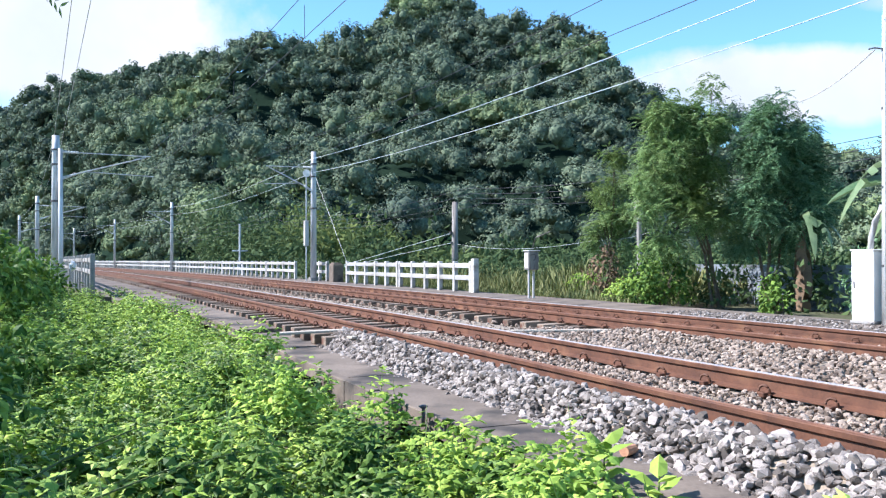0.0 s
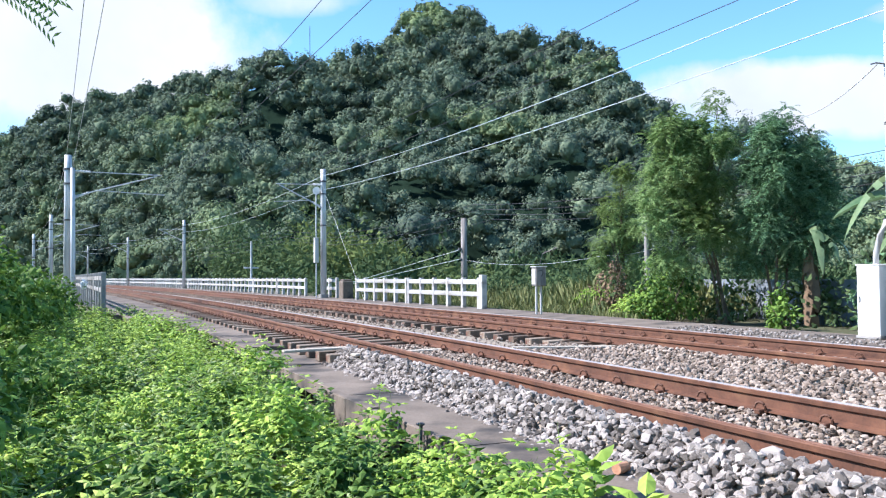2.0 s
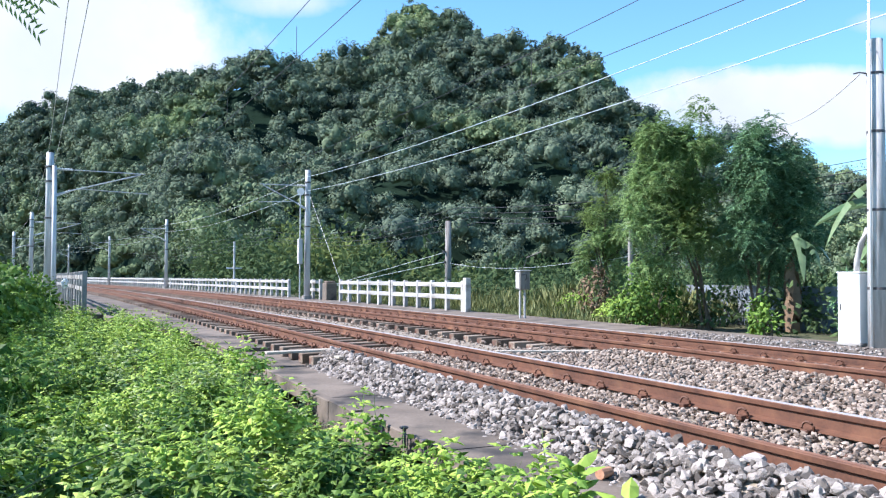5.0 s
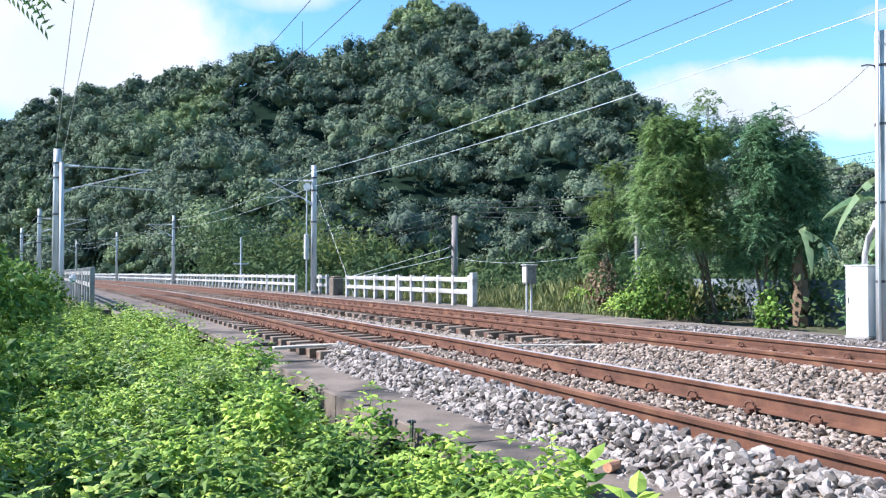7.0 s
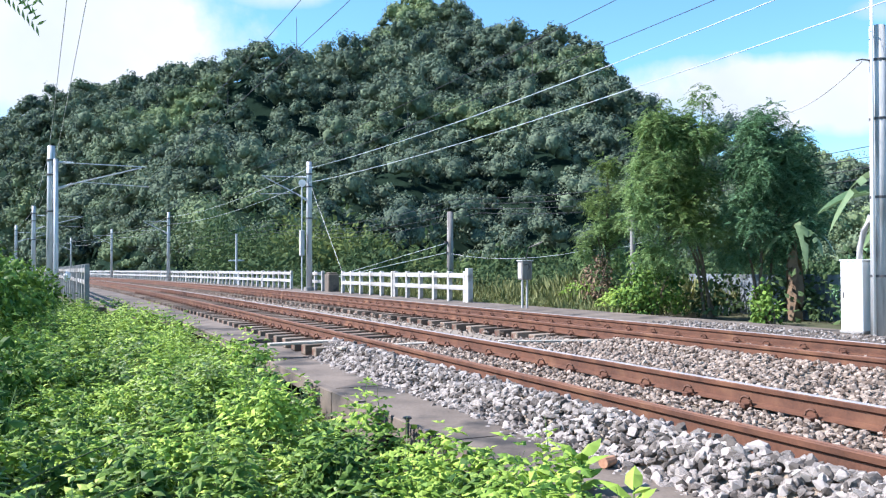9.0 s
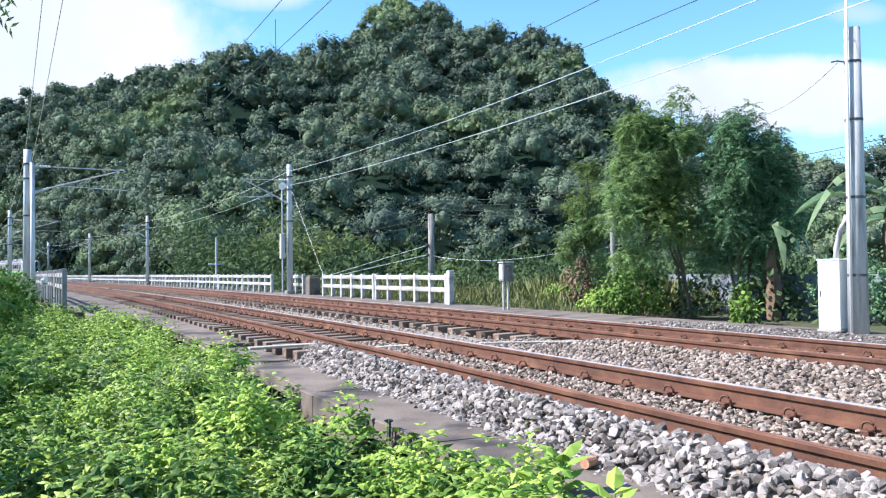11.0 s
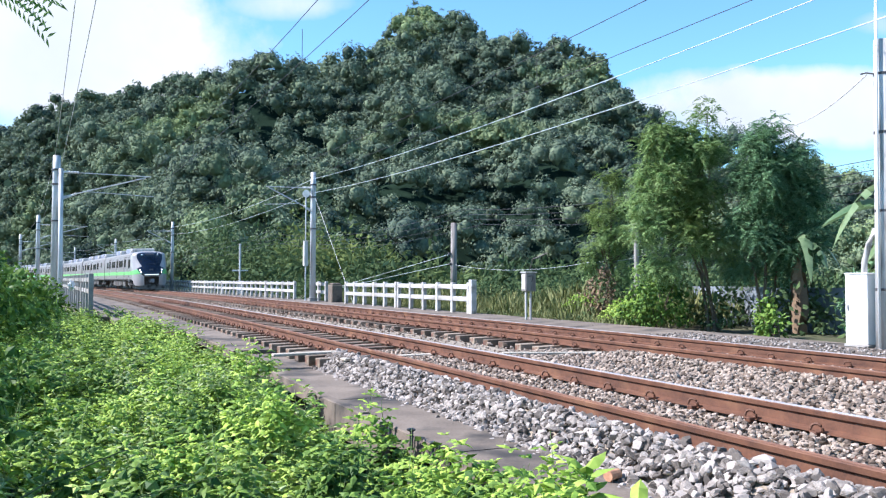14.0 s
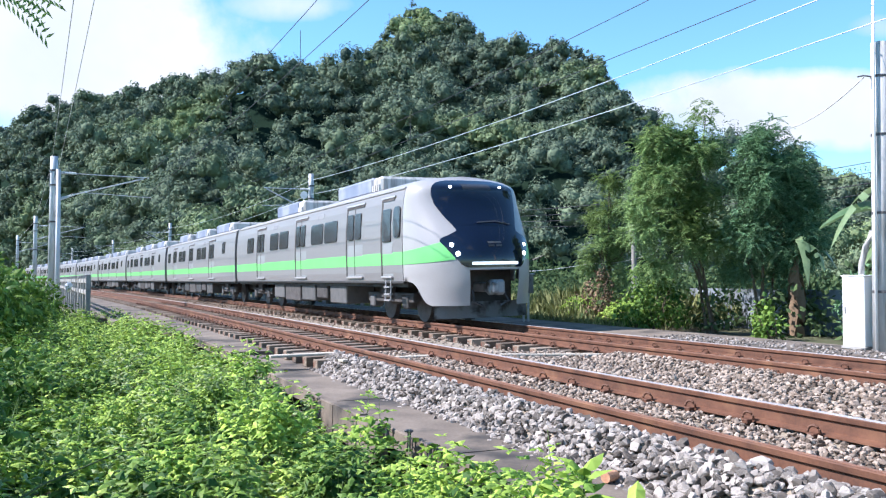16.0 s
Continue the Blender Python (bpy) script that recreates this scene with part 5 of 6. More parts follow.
def build_right_plants():
    feathery_tree((6.36, 19.4, -0.35), (5.75, 19.4, 2.6),
                  [(5.05, 19.3, 3.95, 0.45, 0.5, 0.6), (5.55, 19.5, 4.0, 0.45, 0.5, 0.6), (6.0, 19.4, 3.9, 0.5, 0.5, 0.6), (6.2, 19.4, 4.75, 0.13, 0.13, 0.42), (4.75, 19.4, 3.2, 0.4, 0.5, 0.6),
                   (5.3, 19.2, 3.0, 0.6, 0.6, 0.7), (6.0, 19.3, 2.9, 0.6, 0.6, 0.7), (4.75, 19.2, 2.2, 0.5, 0.5, 0.6), (5.5, 19.0, 1.9, 0.6, 0.5, 0.6), (6.2, 19.2, 1.8, 0.5, 0.5, 0.5),
                   (5.0, 19.1, 1.1, 0.4, 0.4, 0.45), (5.05, 19.4, 4.35, 0.1, 0.1, 0.3), (5.45, 19.4, 4.45, 0.1, 0.1, 0.3), (5.75, 19.4, 4.4, 0.12, 0.1, 0.3), (6.5, 19.6, 4.1, 0.2, 0.2, 0.3)],
                  4600, 1, "slender yellow-green tree with drooping feathery leaves beyond the far track")
    feathery_tree((7.2, 18.9, -0.35), (7.25, 18.8, 2.4),
                  [(7.3, 18.7, 3.9, 0.5, 0.5, 0.5), (7.05, 18.6, 3.55, 0.5, 0.5, 0.5), (7.75, 18.7, 3.5, 0.5, 0.5, 0.5), (6.75, 18.8, 2.9, 0.5, 0.5, 0.6), (7.3, 18.5, 2.8, 0.6, 0.6, 0.6),
                   (7.9, 18.6, 2.7, 0.55, 0.5, 0.6), (8.2, 18.8, 3.0, 0.35, 0.4, 0.45), (6.9, 18.7, 2.0, 0.5, 0.5, 0.5), (7.5, 18.5, 1.9, 0.6, 0.5, 0.5), (8.1, 18.6, 1.9, 0.45, 0.5, 0.5),
                   (7.4, 18.8, 4.3, 0.22, 0.2, 0.25), (8.0, 18.8, 3.85, 0.25, 0.2, 0.2), (6.9, 19.2, 1.3, 0.5, 0.4, 0.35), (7.7, 19.0, 1.2, 0.5, 0.4, 0.4)],
                  4600, 2, "dense dark green tree beside the banana plants", "treeleaf_dark")
    feathery_tree((5.15, 25.3, -0.5), (5.1, 25.3, 2.2),
                  [(5.1, 25.2, 3.8, 0.3, 0.4, 0.6), (4.85, 25.3, 3.0, 0.45, 0.5, 0.5), (5.45, 25.3, 2.9, 0.45, 0.5, 0.6), (5.0, 25.1, 2.1, 0.6, 0.5, 0.6), (5.6, 25.2, 1.9, 0.5, 0.5, 0.6),
                   (4.6, 25.3, 1.5, 0.4, 0.5, 0.5), (5.2, 25.2, 1.0, 0.6, 0.5, 0.5), (6.0, 25.2, 2.4, 0.4, 0.4, 0.5)],
                  1700, 4, "small yellow-green tree leaning over the scrub")
    feathery_tree((8.7, 20.3, -0.5), (8.6, 20.3, 1.8),
                  [(8.6, 20.3, 2.9, 0.6, 0.6, 0.5), (8.1, 20.4, 2.5, 0.6, 0.6, 0.6), (9.2, 20.3, 2.2, 0.6, 0.6, 0.6), (8.6, 20.2, 1.7, 0.8, 0.6, 0.6), (7.6, 20.6, 1.5, 0.7, 0.6, 0.6)],
                  1300, 5, "dark tree behind the banana plants", "treeleaf_dark")
    p = at(12.7, 15.9)
    bush("shrub", [(p.x, p.y, 0.45, 0.75, 0.7, 0.85), (p.x - 0.5, p.y + 0.2, 0.0, 0.5, 0.5, 0.5)], 170, 0.10, M["shrub"], "leafy bright green shrub at the foot of the tree", "shrub")
    p = at(12.9, 17.4)
    bush("shrub", [(p.x, p.y, 0.05, 0.7, 0.6, 0.45)], 150, 0.08, M["weed"], "low light green shrub by the far walkway", "shrub")
    p = at(12.9, 12.7)
    bush("shrub", [(p.x, p.y, 0.0, 0.3, 0.3, 0.4)], 150, 0.11, M["shrub"], "small shrub under the banana plants", "shrub")
    p = at(14.3, 11.7)
    bush("shrub", [(p.x + 0.3, p.y, 0.4, 0.7, 0.7, 0.8), (p.x + 0.8, p.y - 0.9, 0.3, 0.7, 0.7, 0.7)], 110, 0.10, M["treeleaf_dark"], "tall dark shrub behind the banana plants", "shrub")
    p = at(13.0, 12.9)
    bush("shrub", [(p.x, p.y, 0.15, 0.25, 0.25, 0.5)], 170, 0.10, M["shrub"], "leafy shrub against the banana stem", "shrub")
    p = at(13.0, 18.6)
    bush("dry_shrub", [(p.x, p.y, 0.55, 0.45, 0.4, 0.8), (p.x + 0.5, p.y - 0.1, 0.1, 0.4, 0.4, 0.4)], 90, 0.09, M["deadleaf"], "withered brown shrub beside the tall grass", "shrub")
    p = at(13.6, 20.3)
    bush("shrub", [(p.x, p.y, 0.15, 0.6, 0.5, 0.5)], 90, 0.09, M["weed"], "yellow-green shrub in the tall grass", "shrub")
    banana_plant(at(14.6, 13.58, -0.4), 1.9, 1, "banana plant with ragged arching leaves and withered skirts", (), 0.6, 12, True)
    banana_plant(at(13.3, 9.75, -0.3), 2.45, 2, "tall banana plant with pale arching leaves", (1.0, 0.5))
    banana_plant(at(14.6, 10.2, -0.3), 1.9, 3, "banana plant behind the utility pole")
    # weathered post in the greenery
    bm = bmesh.new()
    tube(bm, [(0, 0, -0.4), (0, 0, 2.0)], 0.07, 10)
    box(bm, -0.10, 0.10, -0.10, 0.10, 1.95, 2.5, 0.02)
    ob = tagged(part("insulator_post", bm, M["concrete_pale"]), "weathered pale post with a box on top among the leaves", "post")
    ob.matrix_world = place(14.3, 18.75, 0)
    # grass and dry scrub beyond the far walkway
    rnd = random.Random(41)
    pos, along, ln = [], [], []
    for i in range(26000):
        s, o = rnd.uniform(16.0, 42), 11.75 + 6.5 * rnd.random() ** 1.3
        p = at(o, s)
        h = (0.2 + 0.38 * smooth(11.9, 14, o)) * (0.6 + 0.8 * max(0, noise.noise((p.x * 0.6, p.y * 0.6, 2)) + 0.4)) * smooth(11.6, 12.4, o + 0.5)
        p.z = ground_height(p.x, p.y) - 0.02 + 0.7 * h * rnd.random()
        pos.append(p[:])
        along.append((rnd.gauss(0, 0.35), rnd.gauss(0, 0.35), 1.0))
        ln.append(rnd.uniform(0.5, 1.0) * h + 0.06)
    n = len(pos)
    up = np.stack([RNG.normal(0, 1, n), RNG.normal(0, 1, n), np.full(n, 0.4)], 1)
    ln = np.array(ln)
    me = foliage("grass", np.array(pos), np.array(along), up, ln, np.clip(ln * 0.035, 0.006, 0.016))
    tagged(linked("grass", me, M["drygrass"]), "tall yellow-green grass and dry stalks beyond the walkway", "grass", kind="stuff")
    pos, out = [], []
    for i in range(150):
        s, o = rnd.uniform(9, 60), rnd.uniform(13.5, 24)
        p = at(o, s)
        q, d = clump((p.x, p.y, ground_height(p.x, p.y) + rnd.uniform(0.2, 0.8)), (rnd.uniform(0.5, 1.2),) * 2 + (rnd.uniform(0.4, 0.8),), 130, 0.5)
        pos.append(q)
        out.append(d)
    pos, out = np.concatenate(pos), np.concatenate(out)
    n = len(pos)
    ln = RNG.uniform(0.1, 0.22, n)
    me = foliage("undergrowth", pos, out * 0.6 + RNG.normal(size=(n, 3)) * 0.6, out + np.array([0, 0, 0.6]), ln, ln * 0.6)
    tagged(linked("undergrowth", me, M["belt"]), "tangled green undergrowth beyond the fence", "undergrowth", kind="stuff")


# ---- the train ----
SECTION = ((1.40, 0.95), (1.42, 1.15), (1.42, 1.6), (1.42, 2.0), (1.40, 2.4), (1.365, 2.75), (1.32, 2.95), (1.27, 3.05), (1.12, 3.14), (0.85, 3.20), (0.5, 3.24), (0.02, 3.26))
HALF, NOSE0 = 9.55, 8.25


def half_width(z):
    if z <= SECTION[0][1]:
        return SECTION[0][0]
    for (a, p), (b, q) in zip(SECTION, SECTION[1:]):
        if p <= z <= q:
            return a + (b - a) * (z - p) / (q - p)
    return 0.02


def nose_depth(z):
    return 1.72 - 0.10 * smooth(1.0, 0.4, z) - 0.84 * smooth(1.35, 2.95, z) - 0.60 * smooth(2.92, 3.28, z)


def on_nose(x, z, lift=0.0):
    """The point of the cab's front at x and z."""
    w = half_width(z)
    f = min(0.9999, abs(x) / w)
    y = NOSE0 + nose_depth(z) * (1 - f ** 2.15) ** (1 / 2.15)
    slope = f ** 1.6
    return Vector((x + math.copysign(lift * slope, x), y + lift, z))


def nose_patch(name, half, z0, z1, mat, parent, lift=0.012, rows=18, cols=16, centre=0.0, label="", lo=None):
    """A panel lying on the cab's front; half gives its half width by height, lo an optional inner edge."""
    bm = bmesh.new()
    grid = []
    for i in range(rows + 1):
        z = z0 + (z1 - z0) * i / rows
        h = half(z)
        a = -h if lo is None else lo(z)
        grid.append([bm.verts.new(on_nose(centre + a + (h - a) * j / cols, z, lift)) for j in range(cols + 1)])
    for r, q in zip(grid, grid[1:]):
        for j in range(cols):
            bm.faces.new((r[j + 1], r[j], q[j], q[j + 1]))
    return part(name, bm, mat, parent, label, soft=True)


def lerp_table(table):
    def f(z):
        if z <= table[0][0]:
            return table[0][1]
        for (a, p), (b, q) in zip(table, table[1:]):
            if a <= z <= b:
                return p + (q - p) * (z - a) / (b - a)
        return table[-1][1]
    return f


def side_x(z, lift=0.0):
    return half_width(z) + lift


def side_panel(y0, y1, z0, z1, lift, depth=0.02, sg=1, rows=3, round_=0.0):
    """A panel that follows the curve of the body's side."""
    bm = bmesh.new()
    pts = []
    if round_:
        for cx, cz, a0 in ((y1 - round_, z1 - round_, 0), (y0 + round_, z1 - round_, 90), (y0 + round_, z0 + round_, 180), (y1 - round_, z0 + round_, 270)):
            for k in range(4):
                a = radians(a0 + 30 * k)
                pts.append((cx + round_ * math.cos(a), cz + round_ * math.sin(a)))
    else:
        for k in range(rows + 1):
            pts.append((y1, z0 + (z1 - z0) * k / rows))
        for k in range(rows + 1):
            pts.append((y0, z1 + (z0 - z1) * k / rows))
    front = [bm.verts.new((sg * side_x(z, lift), y, z)) for y, z in pts]
    back = [bm.verts.new((sg * side_x(z, lift - depth), y, z)) for y, z in pts]
    n = len(pts)
    if round_:
        bm.faces.new(front)
    else:
        for k in range(rows):
            bm.faces.new((front[k], front[k + 1], front[n - 2 - k], front[n - 1 - k]))
    for k in range(n):
        bm.faces.new((front[k], front[(k + 1) % n], back[(k + 1) % n], back[k]))
    bmesh.ops.recalc_face_normals(bm, faces=bm.faces)
    return bm


def body_shell(y0, y1, top_mat):
    bm = bmesh.new()
    prof = [(a, z) for a, z in SECTION] + [(-a, z) for a, z in SECTION[::-1]]
    a = [bm.verts.new((x, y0, z)) for x, z in prof]
    b = [bm.verts.new((x, y1, z)) for x, z in prof]
    n = len(prof)
    for k in range(n):
        f = bm.faces.new((a[k], a[(k + 1) % n], b[(k + 1) % n], b[k]))
        if prof[k][1] >= 3.0 and prof[(k + 1) % n][1] >= 3.0:
            f.material_index = 1
    bm.faces.new(a)
    bm.faces.new(b[::-1])
    bmesh.ops.recalc_face_normals(bm, faces=bm.faces)
    return bm


def door(t, y, w, sg, cab=False):
    d = part("door", side_panel(y - w / 2, y + w / 2, 1.08, 2.80, 0.004, 0.02, sg), M["door_steel"], t, "steel sliding door edged by dark strips for recess shade")
    # dark strips at one jamb and the top paint a recess's shade
    part("door_frame", side_panel(y - w / 2 - 0.06, y - w / 2 + 0.03, 1.05, 2.82, 0.014, 0.03, sg), M["underframe"], d)
    part("door_frame", side_panel(y - w / 2 - 0.06, y + w / 2 + 0.06, 2.78, 2.83, 0.018, 0.03, sg, 1), M["underframe"], d)
    if cab:
        part("window", side_panel(y - w / 2 + 0.08, y + w / 2 - 0.08, 1.85, 2.60, 0.028, 0.03, sg, round_=0.06), M["window"], d)
    else:
        for a, b in ((y - w / 2 + 0.10, y - 0.06), (y + 0.06, y + w / 2 - 0.10)):
            part("window", side_panel(a, b, 2.00, 2.64, 0.03, 0.03, sg, round_=0.05), M["window"], d)
        part("seam", side_panel(y - 0.012, y + 0.012, 1.10, 2.78, 0.012, 0.012, sg), M["underframe"], d)
    part("door_hood", side_panel(y - w / 2 - 0.09, y + w / 2 + 0.09, 2.845, 2.885, 0.035, 0.05, sg, 1), M["white_paint"], d)
    if cab:
        bm = bmesh.new()
        for yy in (y - 0.16, y + 0.16):
            tube(bm, [(sg * 1.40, yy, 1.0), (sg * 1.42, yy, 0.50)], 0.018, 6)
        for z in (0.82, 0.66, 0.52):
            box(bm, sg * 1.41 - 0.05, sg * 1.41 + 0.05, y - 0.17, y + 0.17, z - 0.015, z + 0.015)
        part("step_ladder", bm, M["white_paint"], d, "pale steel step ladder below the cab door")
    part("door_step", boxes((sg * 1.40 - 0.05, sg * 1.40 + 0.06, y - w / 2, y + w / 2, 1.02, 1.07), bevel=0.01), M["white_paint"], d)


def bogie(t, y):
    b = part("bogie", boxes((-1.05, -0.9, y - 1.45, y + 1.45, 0.45, 0.68), (0.9, 1.05, y - 1.45, y + 1.45, 0.45, 0.68), (-0.9, 0.9, y - 0.25, y + 0.25, 0.4, 0.85),
                            (1.0, 1.14, y - 0.3, y + 0.3, 0.55, 0.95), (-1.14, -1.0, y - 0.3, y + 0.3, 0.55, 0.95), bevel=0.02), M["underframe"], t)
    for yy in (y - 1.05, y + 1.05):
        for sg in (-1, 1):
            bm = bmesh.new()
            bmesh.ops.create_cone(bm, cap_ends=True, segments=24, radius1=0.43, radius2=0.43, depth=0.10, matrix=pose(sg * 0.56, yy, 0.43, 0, 90, 0))
            bmesh.ops.create_cone(bm, cap_ends=True, segments=20, radius1=0.45, radius2=0.45, depth=0.03, matrix=pose(sg * 0.51, yy, 0.43, 0, 90, 0))
            part("wheel", bm, M["iron"], b)
            part("axle_box", boxes((sg * 0.97 - 0.13, sg * 0.97 + 0.13, yy - 0.16, yy + 0.16, 0.32, 0.60), bevel=0.03), M["grey_box"], b)
    return b


def build_car(front):
    t = empty("train_car")
    y1 = NOSE0 if front else HALF
    ob = part("body", body_shell(-HALF, y1, None), M["steel_body"], t)
    ob.data.materials.append(M["white_paint"])
    for sg in (-1, 1):
        gut = bmesh.new()
        box(gut, sg * 1.30 - 0.03, sg * 1.30 + 0.03, -HALF, y1, 2.985, 3.03, 0.01)
        part("gutter", gut, M["white_paint"], t)
        part("stripe", side_panel(-HALF, y1, 1.32, 1.60, 0.003, 0.004, sg), M["green_paint"], t, "bright green stripe")
        part("sill", boxes((sg * 1.36 - 0.05, sg * 1.36 + 0.05, -HALF, y1, 0.90, 0.96), bevel=0.01), M["grey_box"], t)
        if front:
            dist = lambda d: -HALF + 0.05 + d
            for d in (4.25, 9.6, 14.6):
                door(t, dist(d), 1.2, sg)
            door(t, dist(16.85), 0.66, sg, True)
            for a, b in ((2.0, 3.06), (5.7, 6.8), (7.0, 8.1), (10.75, 11.9), (12.05, 13.2)):
                w = part("window", side_panel(dist(a), dist(b), 2.01, 2.58, 0.022, 0.04, sg, round_=0.09), M["window"], t, "dark tinted window")
            part("window", side_panel(dist(17.27), dist(17.66), 1.93, 2.62, 0.03, 0.05, sg, round_=0.12), M["window"], t, "tall cab window")
            for d in (6.3, 11.6):
                part("vent", side_panel(dist(d) - 0.3, dist(d) + 0.3, 2.70, 2.84, 0.006, 0.01, sg), M["vent_grey"], t)
        else:
            dist = lambda d: HALF + 0.15 - d
            for d in (5.1, 10.6, 16.0):
                door(t, dist(d), 1.3, sg)
            for a, b in ((6.5, 7.6), (7.8, 8.9), (12.4, 13.4), (13.6, 14.6), (17.7, 18.6)):
                part("window", side_panel(dist(b), dist(a), 2.01, 2.58, 0.022, 0.04, sg, round_=0.09), M["window"], t, "dark tinted window")
            part("window", side_panel(dist(2.7), dist(2.1), 2.15, 2.65, 0.02, 0.04, sg, round_=0.09), M["window"], t)
            for d in (7.0, 13.5):
                part("vent", side_panel(dist(d) - 0.3, dist(d) + 0.3, 2.70, 2.84, 0.006, 0.01, sg), M["vent_grey"], t)
    # roof equipment
    for y in ((-2.7, 4.3) if front else (-5.5, 0.0, 5.5)):
        bm = bmesh.new()
        box(bm, -0.95, 0.95, y - 1.9, y + 0.9, 3.16, 3.58, 0.06)
        ac = part("air_conditioner", bm, M["roof_grey"], t, "blue-grey rooftop air conditioner")
        bm = bmesh.new()
        box(bm, -0.93, 0.93, y + 0.9, y + 1.5, 3.16, 3.56, 0.07)
        for k in range(4):
            box(bm, 0.90, 0.97, y + 0.95 + 0.13 * k, y + 1.03 + 0.13 * k, 3.2, 3.36)
        part("grille", bm, M["pole"], ac)
    # underframe
    for y0, y2, z0, kind in ((-3.9, -2.6, 0.38, "grey_box"), (-2.4, -0.6, 0.32, "underframe"), (-0.4, 1.0, 0.36, "grey_box"), (1.2, 2.2, 0.45, "underframe"), (2.5, 3.9, 0.34, "grey_box")):
        for sg in (-1, 1):
            part("equipment_box", boxes((sg * 0.86 - 0.4, sg * 0.86 + 0.4, y0, y2, z0, 0.92), bevel=0.03), M[kind], t)
    part("underframe", boxes((-1.3, 1.3, -HALF, y1, 0.82, 0.95), (-0.4, 0.4, -HALF, y1 - 0.6, 0.55, 0.9)), M["underframe"], t)
    bogie(t, -6.6)
    bogie(t, 6.5)
    # gangway at the rear
    part("gangway", boxes((-0.75, 0.75, -HALF - 0.14, -HALF + 0.02, 0.95, 2.95), (-1.2, 1.2, -HALF - 0.10, -HALF, 1.0, 3.0)), M["underframe"], t)
    if front:
        cab_front(t)
    return t


def cab_front(t):
    bm = bmesh.new()
    cols = 80
    levels = [i / 9 for i in range(10)]
    grid = []
    for k in levels[:-1]:
        row = []
        for j in range(cols + 1):
            a = math.pi * (j / cols - 0.5)
            f = math.copysign(abs(math.sin(a)) ** (2 / 2.15), a)
            ahead = abs(math.cos(a)) ** (2 / 2.15)
            low = 0.95 - 0.52 * smooth(0.0, 0.55, ahead)
            z = low + (0.95 - low) * k
            row.append((f * SECTION[0][0], z))
        grid.append([bm.verts.new(on_nose(x * (0.96 + 0.04 * k), z)) for x, z in row])
    upper_rows = [0.95, 1.06, 1.17] + [1.17 + 0.11 * i for i in range(1, 17)] + [2.98, 3.02, 3.05, 3.08, 3.11, 3.14, 3.17, 3.2, 3.22, 3.24, 3.25, 3.26]
    for z in upper_rows:
        w, row = half_width(z), []
        for j in range(cols + 1):
            a = math.pi * (j / cols - 0.5)
            f = math.copysign(abs(math.sin(a)) ** (2 / 2.15), a)
            row.append(bm.verts.new(on_nose(f * w * 0.9999, z)))
        grid.append(row)
    # the coupler opening is left out of the shell
    top_row = len(levels) - 1 + 2
    for i, (r, q) in enumerate(zip(grid, grid[1:])):
        for j in range(cols):
            gap = 10
            if i < top_row and abs(j + 0.5 - cols / 2) < gap:
                continue
            try:
                bm.faces.new((r[j + 1], r[j], q[j], q[j + 1]))
            except ValueError:
                pass
    bmesh.ops.remove_doubles(bm, verts=bm.verts, dist=0.0015)
    bmesh.ops.recalc_face_normals(bm, faces=bm.faces)
    nose = part("nose", bm, M["white_paint"], t, "smooth white rounded cab front", soft=True)
    upper = lerp_table(((2.0, 0.70), (2.1, 0.74), (2.3, 0.85), (2.6, 0.97), (2.8, 1.0), (2.95, 0.98), (3.03, 0.91), (3.09, 0.80), (3.13, 0.66), (3.15, 0.52)))
    lower = lerp_table(((1.22, 0.62), (1.28, 0.72), (1.45, 0.85), (1.6, 0.94), (1.78, 1.04), (1.84, 1.02), (1.95, 0.80), (2.0, 0.70)))
    part_mask = nose_patch("mask", lambda z: upper(z) if z > 2.0 else lower(z), 1.22, 3.15, M["black_gloss"], t, 0.014, 60, 24, label="glossy black cab mask")
    nose_patch("windscreen", lambda z: upper(z) - 0.10, 2.12, 2.86, M["black_gloss"], part_mask, 0.020, 16, 20, label="dark curved windscreen")
    nose_patch("destination_display", lambda z: 0.34, 2.90, 3.05, M["window"], part_mask, 0.020, 3, 8)
    bar = nose_patch("light_bar", lambda z: 0.54, 1.275, 1.335, M["lightbar"], part_mask, 0.024, 3, 14, label="white light strip below the mask")
    for sg in (-1, 1):
        for x, z, r in ((0.60, 2.97, 0.034), (0.86, 1.70, 0.044), (0.78, 1.51, 0.050)):
            p = on_nose(sg * x, z, 0.02)
            q = on_nose(sg * (x + 0.02), z, 0.02)
            yaw = math.atan2(q.y - p.y, q.x - p.x)
            bm = bmesh.new()
            m = Matrix.Translation(p) @ Matrix.Rotation(yaw, 4, "Z") @ pose(0, 0.012, 0, -90, 0, 0)
            bmesh.ops.create_cone(bm, cap_ends=True, segments=16, radius1=r, radius2=r * 0.9, depth=0.03, matrix=m)
            part("headlight", bm, M["lamp"], part_mask, "lit white headlight")
        # green flash that sweeps up the corner to the mask
        bm = bmesh.new()
        rows = []
        for k in range(25):
            f = k / 24
            ang = math.pi / 2 * (1 - f * 0.62)
            xf = math.sin(ang) ** (2 / 2.15)
            lo, hi = 1.32 + 0.07 * f * f, 1.60 + 0.22 * f ** 1.5
            rows.append([bm.verts.new(on_nose(sg * xf * half_width(lo + (hi - lo) * j / 6) * 0.9999, lo + (hi - lo) * j / 6, 0.009)) for j in range(7)])
        for r, q in zip(rows, rows[1:]):
            for j in range(6):
                bm.faces.new((r[j], r[j + 1], q[j + 1], q[j]))
        bmesh.ops.recalc_face_normals(bm, faces=bm.faces)
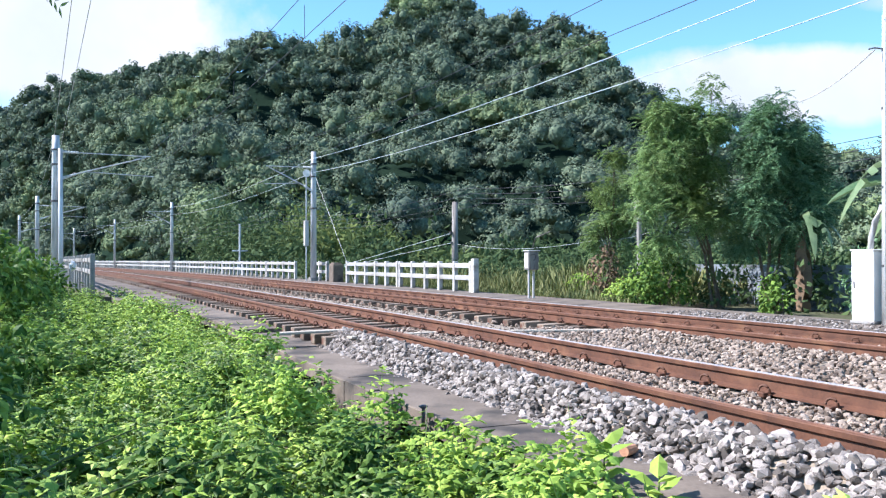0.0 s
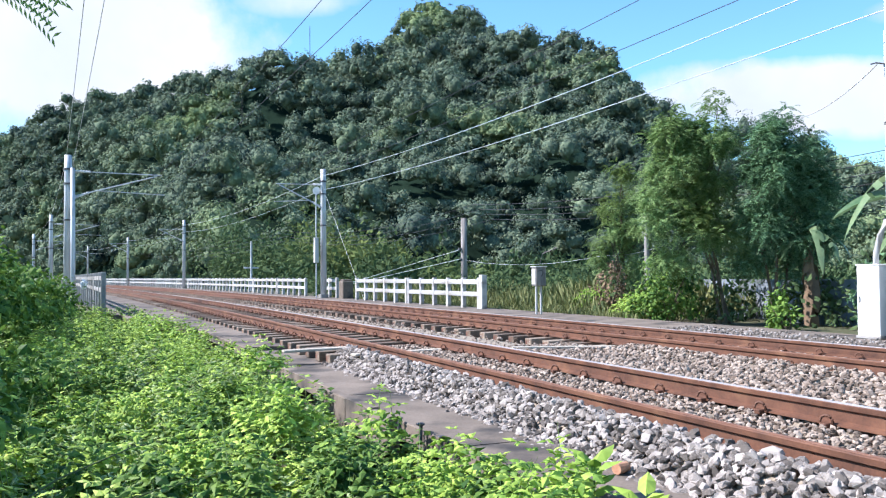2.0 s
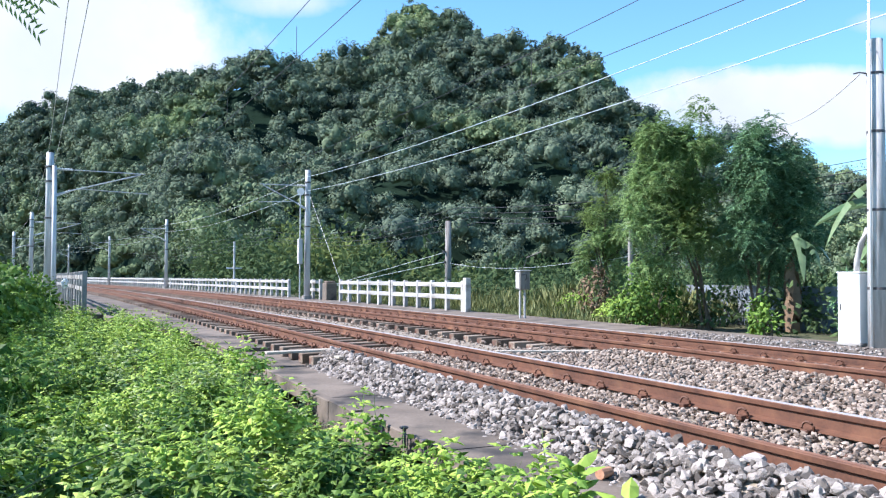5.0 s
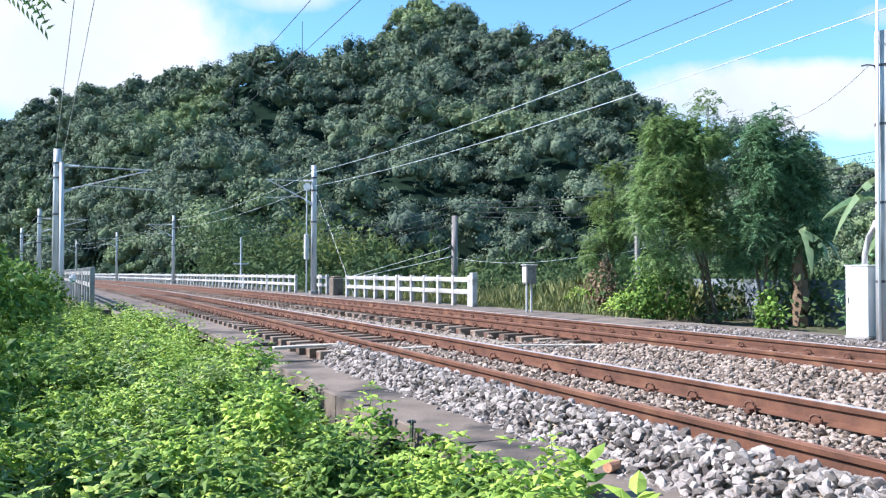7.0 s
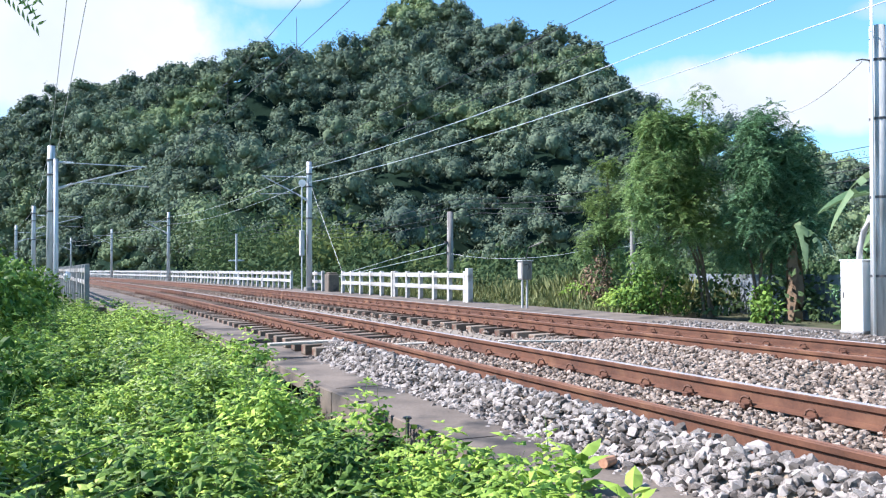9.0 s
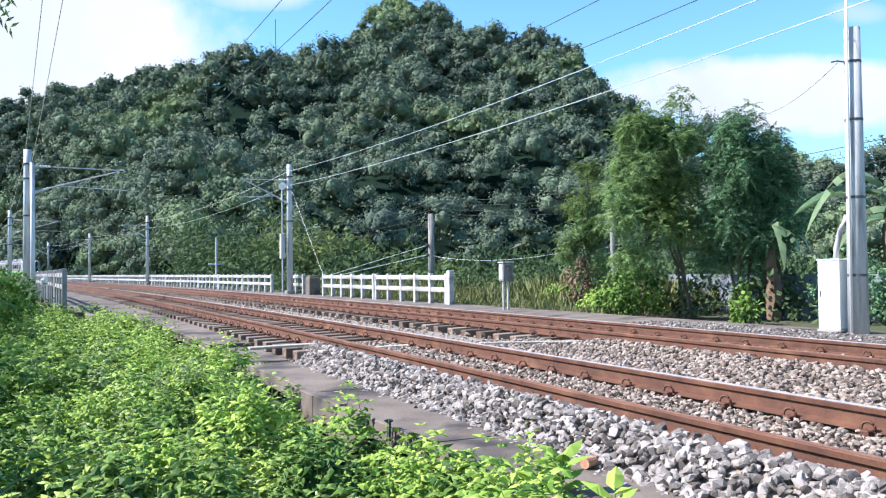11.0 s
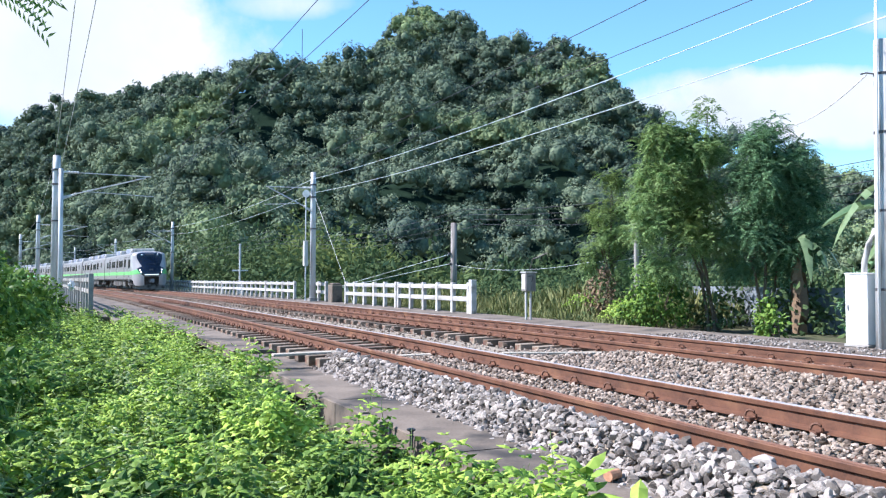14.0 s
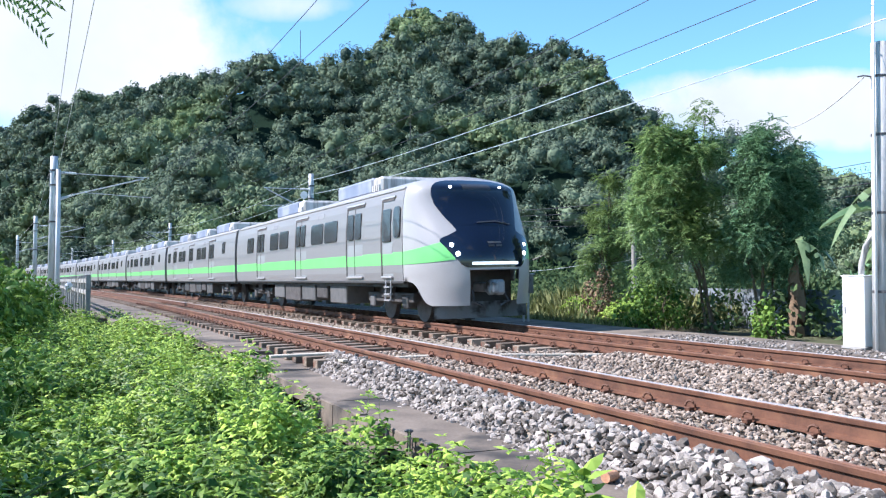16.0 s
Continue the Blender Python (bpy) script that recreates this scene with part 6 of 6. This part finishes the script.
        part("green_flash", bm, M["green_paint"], nose, "bright green corner of the stripe", soft=True)
    # emblem, drawn as plain bars
    for x0, x1, z in ((-0.16, 0.16, 1.74), (-0.16, -0.02, 1.67), (0.02, 0.16, 1.67)):
        nose_patch("emblem", lambda z_, h=(x1 - x0) / 2: h, z - 0.02, z + 0.02, M["grey_box"], part_mask, 0.022, 2, 4, (x0 + x1) / 2)
    # wiper
    bm = bmesh.new()
    tube(bm, [on_nose(-0.55, 2.14, 0.05), on_nose(-0.2, 2.2, 0.05), on_nose(0.25, 2.17, 0.05)], 0.012, 5)
    part("wiper", bm, M["iron"], part_mask)
    # coupler bay and plough
    part("coupler_bay", boxes((-0.8, 0.8, 8.2, 9.1, 0.45, 1.2), (-0.72, 0.72, 9.05, 9.72, 1.16, 1.2)), M["underframe"], t)
    bm = bmesh.new()
    box(bm, -0.13, 0.13, 9.0, 9.75, 0.70, 0.90, 0.03)
    box(bm, -0.20, 0.16, 9.70, 9.95, 0.64, 0.96, 0.05)
    box(bm, 0.02, 0.18, 9.92, 10.06, 0.68, 0.92, 0.04)
    part("coupler", bm, M["plough_paint"], t)
    bm = bmesh.new()
    for x in (0.35, -0.38):
        tube(bm, [(x, 9.5, 0.75), (x * 1.15, 9.65, 0.5), (x * 0.6, 9.65, 0.42)], 0.025, 6)
    part("hose", bm, M["iron"], t)
    bm = bmesh.new()
    for sg in (-1, 1):
        vs = [bm.verts.new(c) for c in ((0, 9.42, 0.15), (sg * 1.12, 9.22, 0.15), (sg * 1.12, 9.22, 0.50), (0, 9.42, 0.50))]
        bm.faces.new(vs if sg < 0 else vs[::-1])
    bmesh.ops.solidify(bm, geom=bm.faces[:], thickness=0.03)
    part("plough", bm, M["plough_paint"], t, "dark grey plough plate")


CARS = []


def build_train():
    lead = tagged(build_car(True), "silver leading train car with white nose, black mask, green stripe", "train car", "train cars")
    CARS.append(lead)
    mid = tagged(build_car(False), "silver commuter train car with dark windows and a green stripe", "train car", "train cars")
    CARS.append(mid)
    for i in range(6):
        CARS.append(copy_thing(mid, Matrix.Identity(4)))


# where the lead car's upper lamps are along the line
RUN = ((0.0, 404.0), (4.0, 310.0), (8.0, 216.5), (11.0, 147.0), (11.5, 135.6), (12.0, 124.2), (12.5, 112.0), (13.0, 99.4), (13.5, 86.1), (14.0, 72.6), (14.5, 58.4), (15.0, 44.4),
       (15.5, 30.3), (16.0, 16.5))


def lead_at(t):
    for (a, p), (b, q) in zip(RUN, RUN[1:]):
        if a <= t <= b:
            return p + (q - p) * (t - a) / (b - a)
    return RUN[-1][1]


def motions():
    times = [i * 0.5 for i in range(33)]
    for k, car in enumerate(CARS):
        rows = []
        for t in times:
            s = lead_at(t) - 0.85 + (HALF if k == 0 else 19.25 + 9.7 + 19.75 * (k - 1))
            rows.append((t, place(FAR, s, 0.0, math.pi) @ Matrix.Rotation(CANT / GAUGE, 4, "Y")))
        walk(car, rows)


build_masts()
build_right_side()
build_small()
build_left_bushes()
build_right_plants()
build_weeds()
build_fences()
build_train()
build_ballast()
build_tracks()
motions()
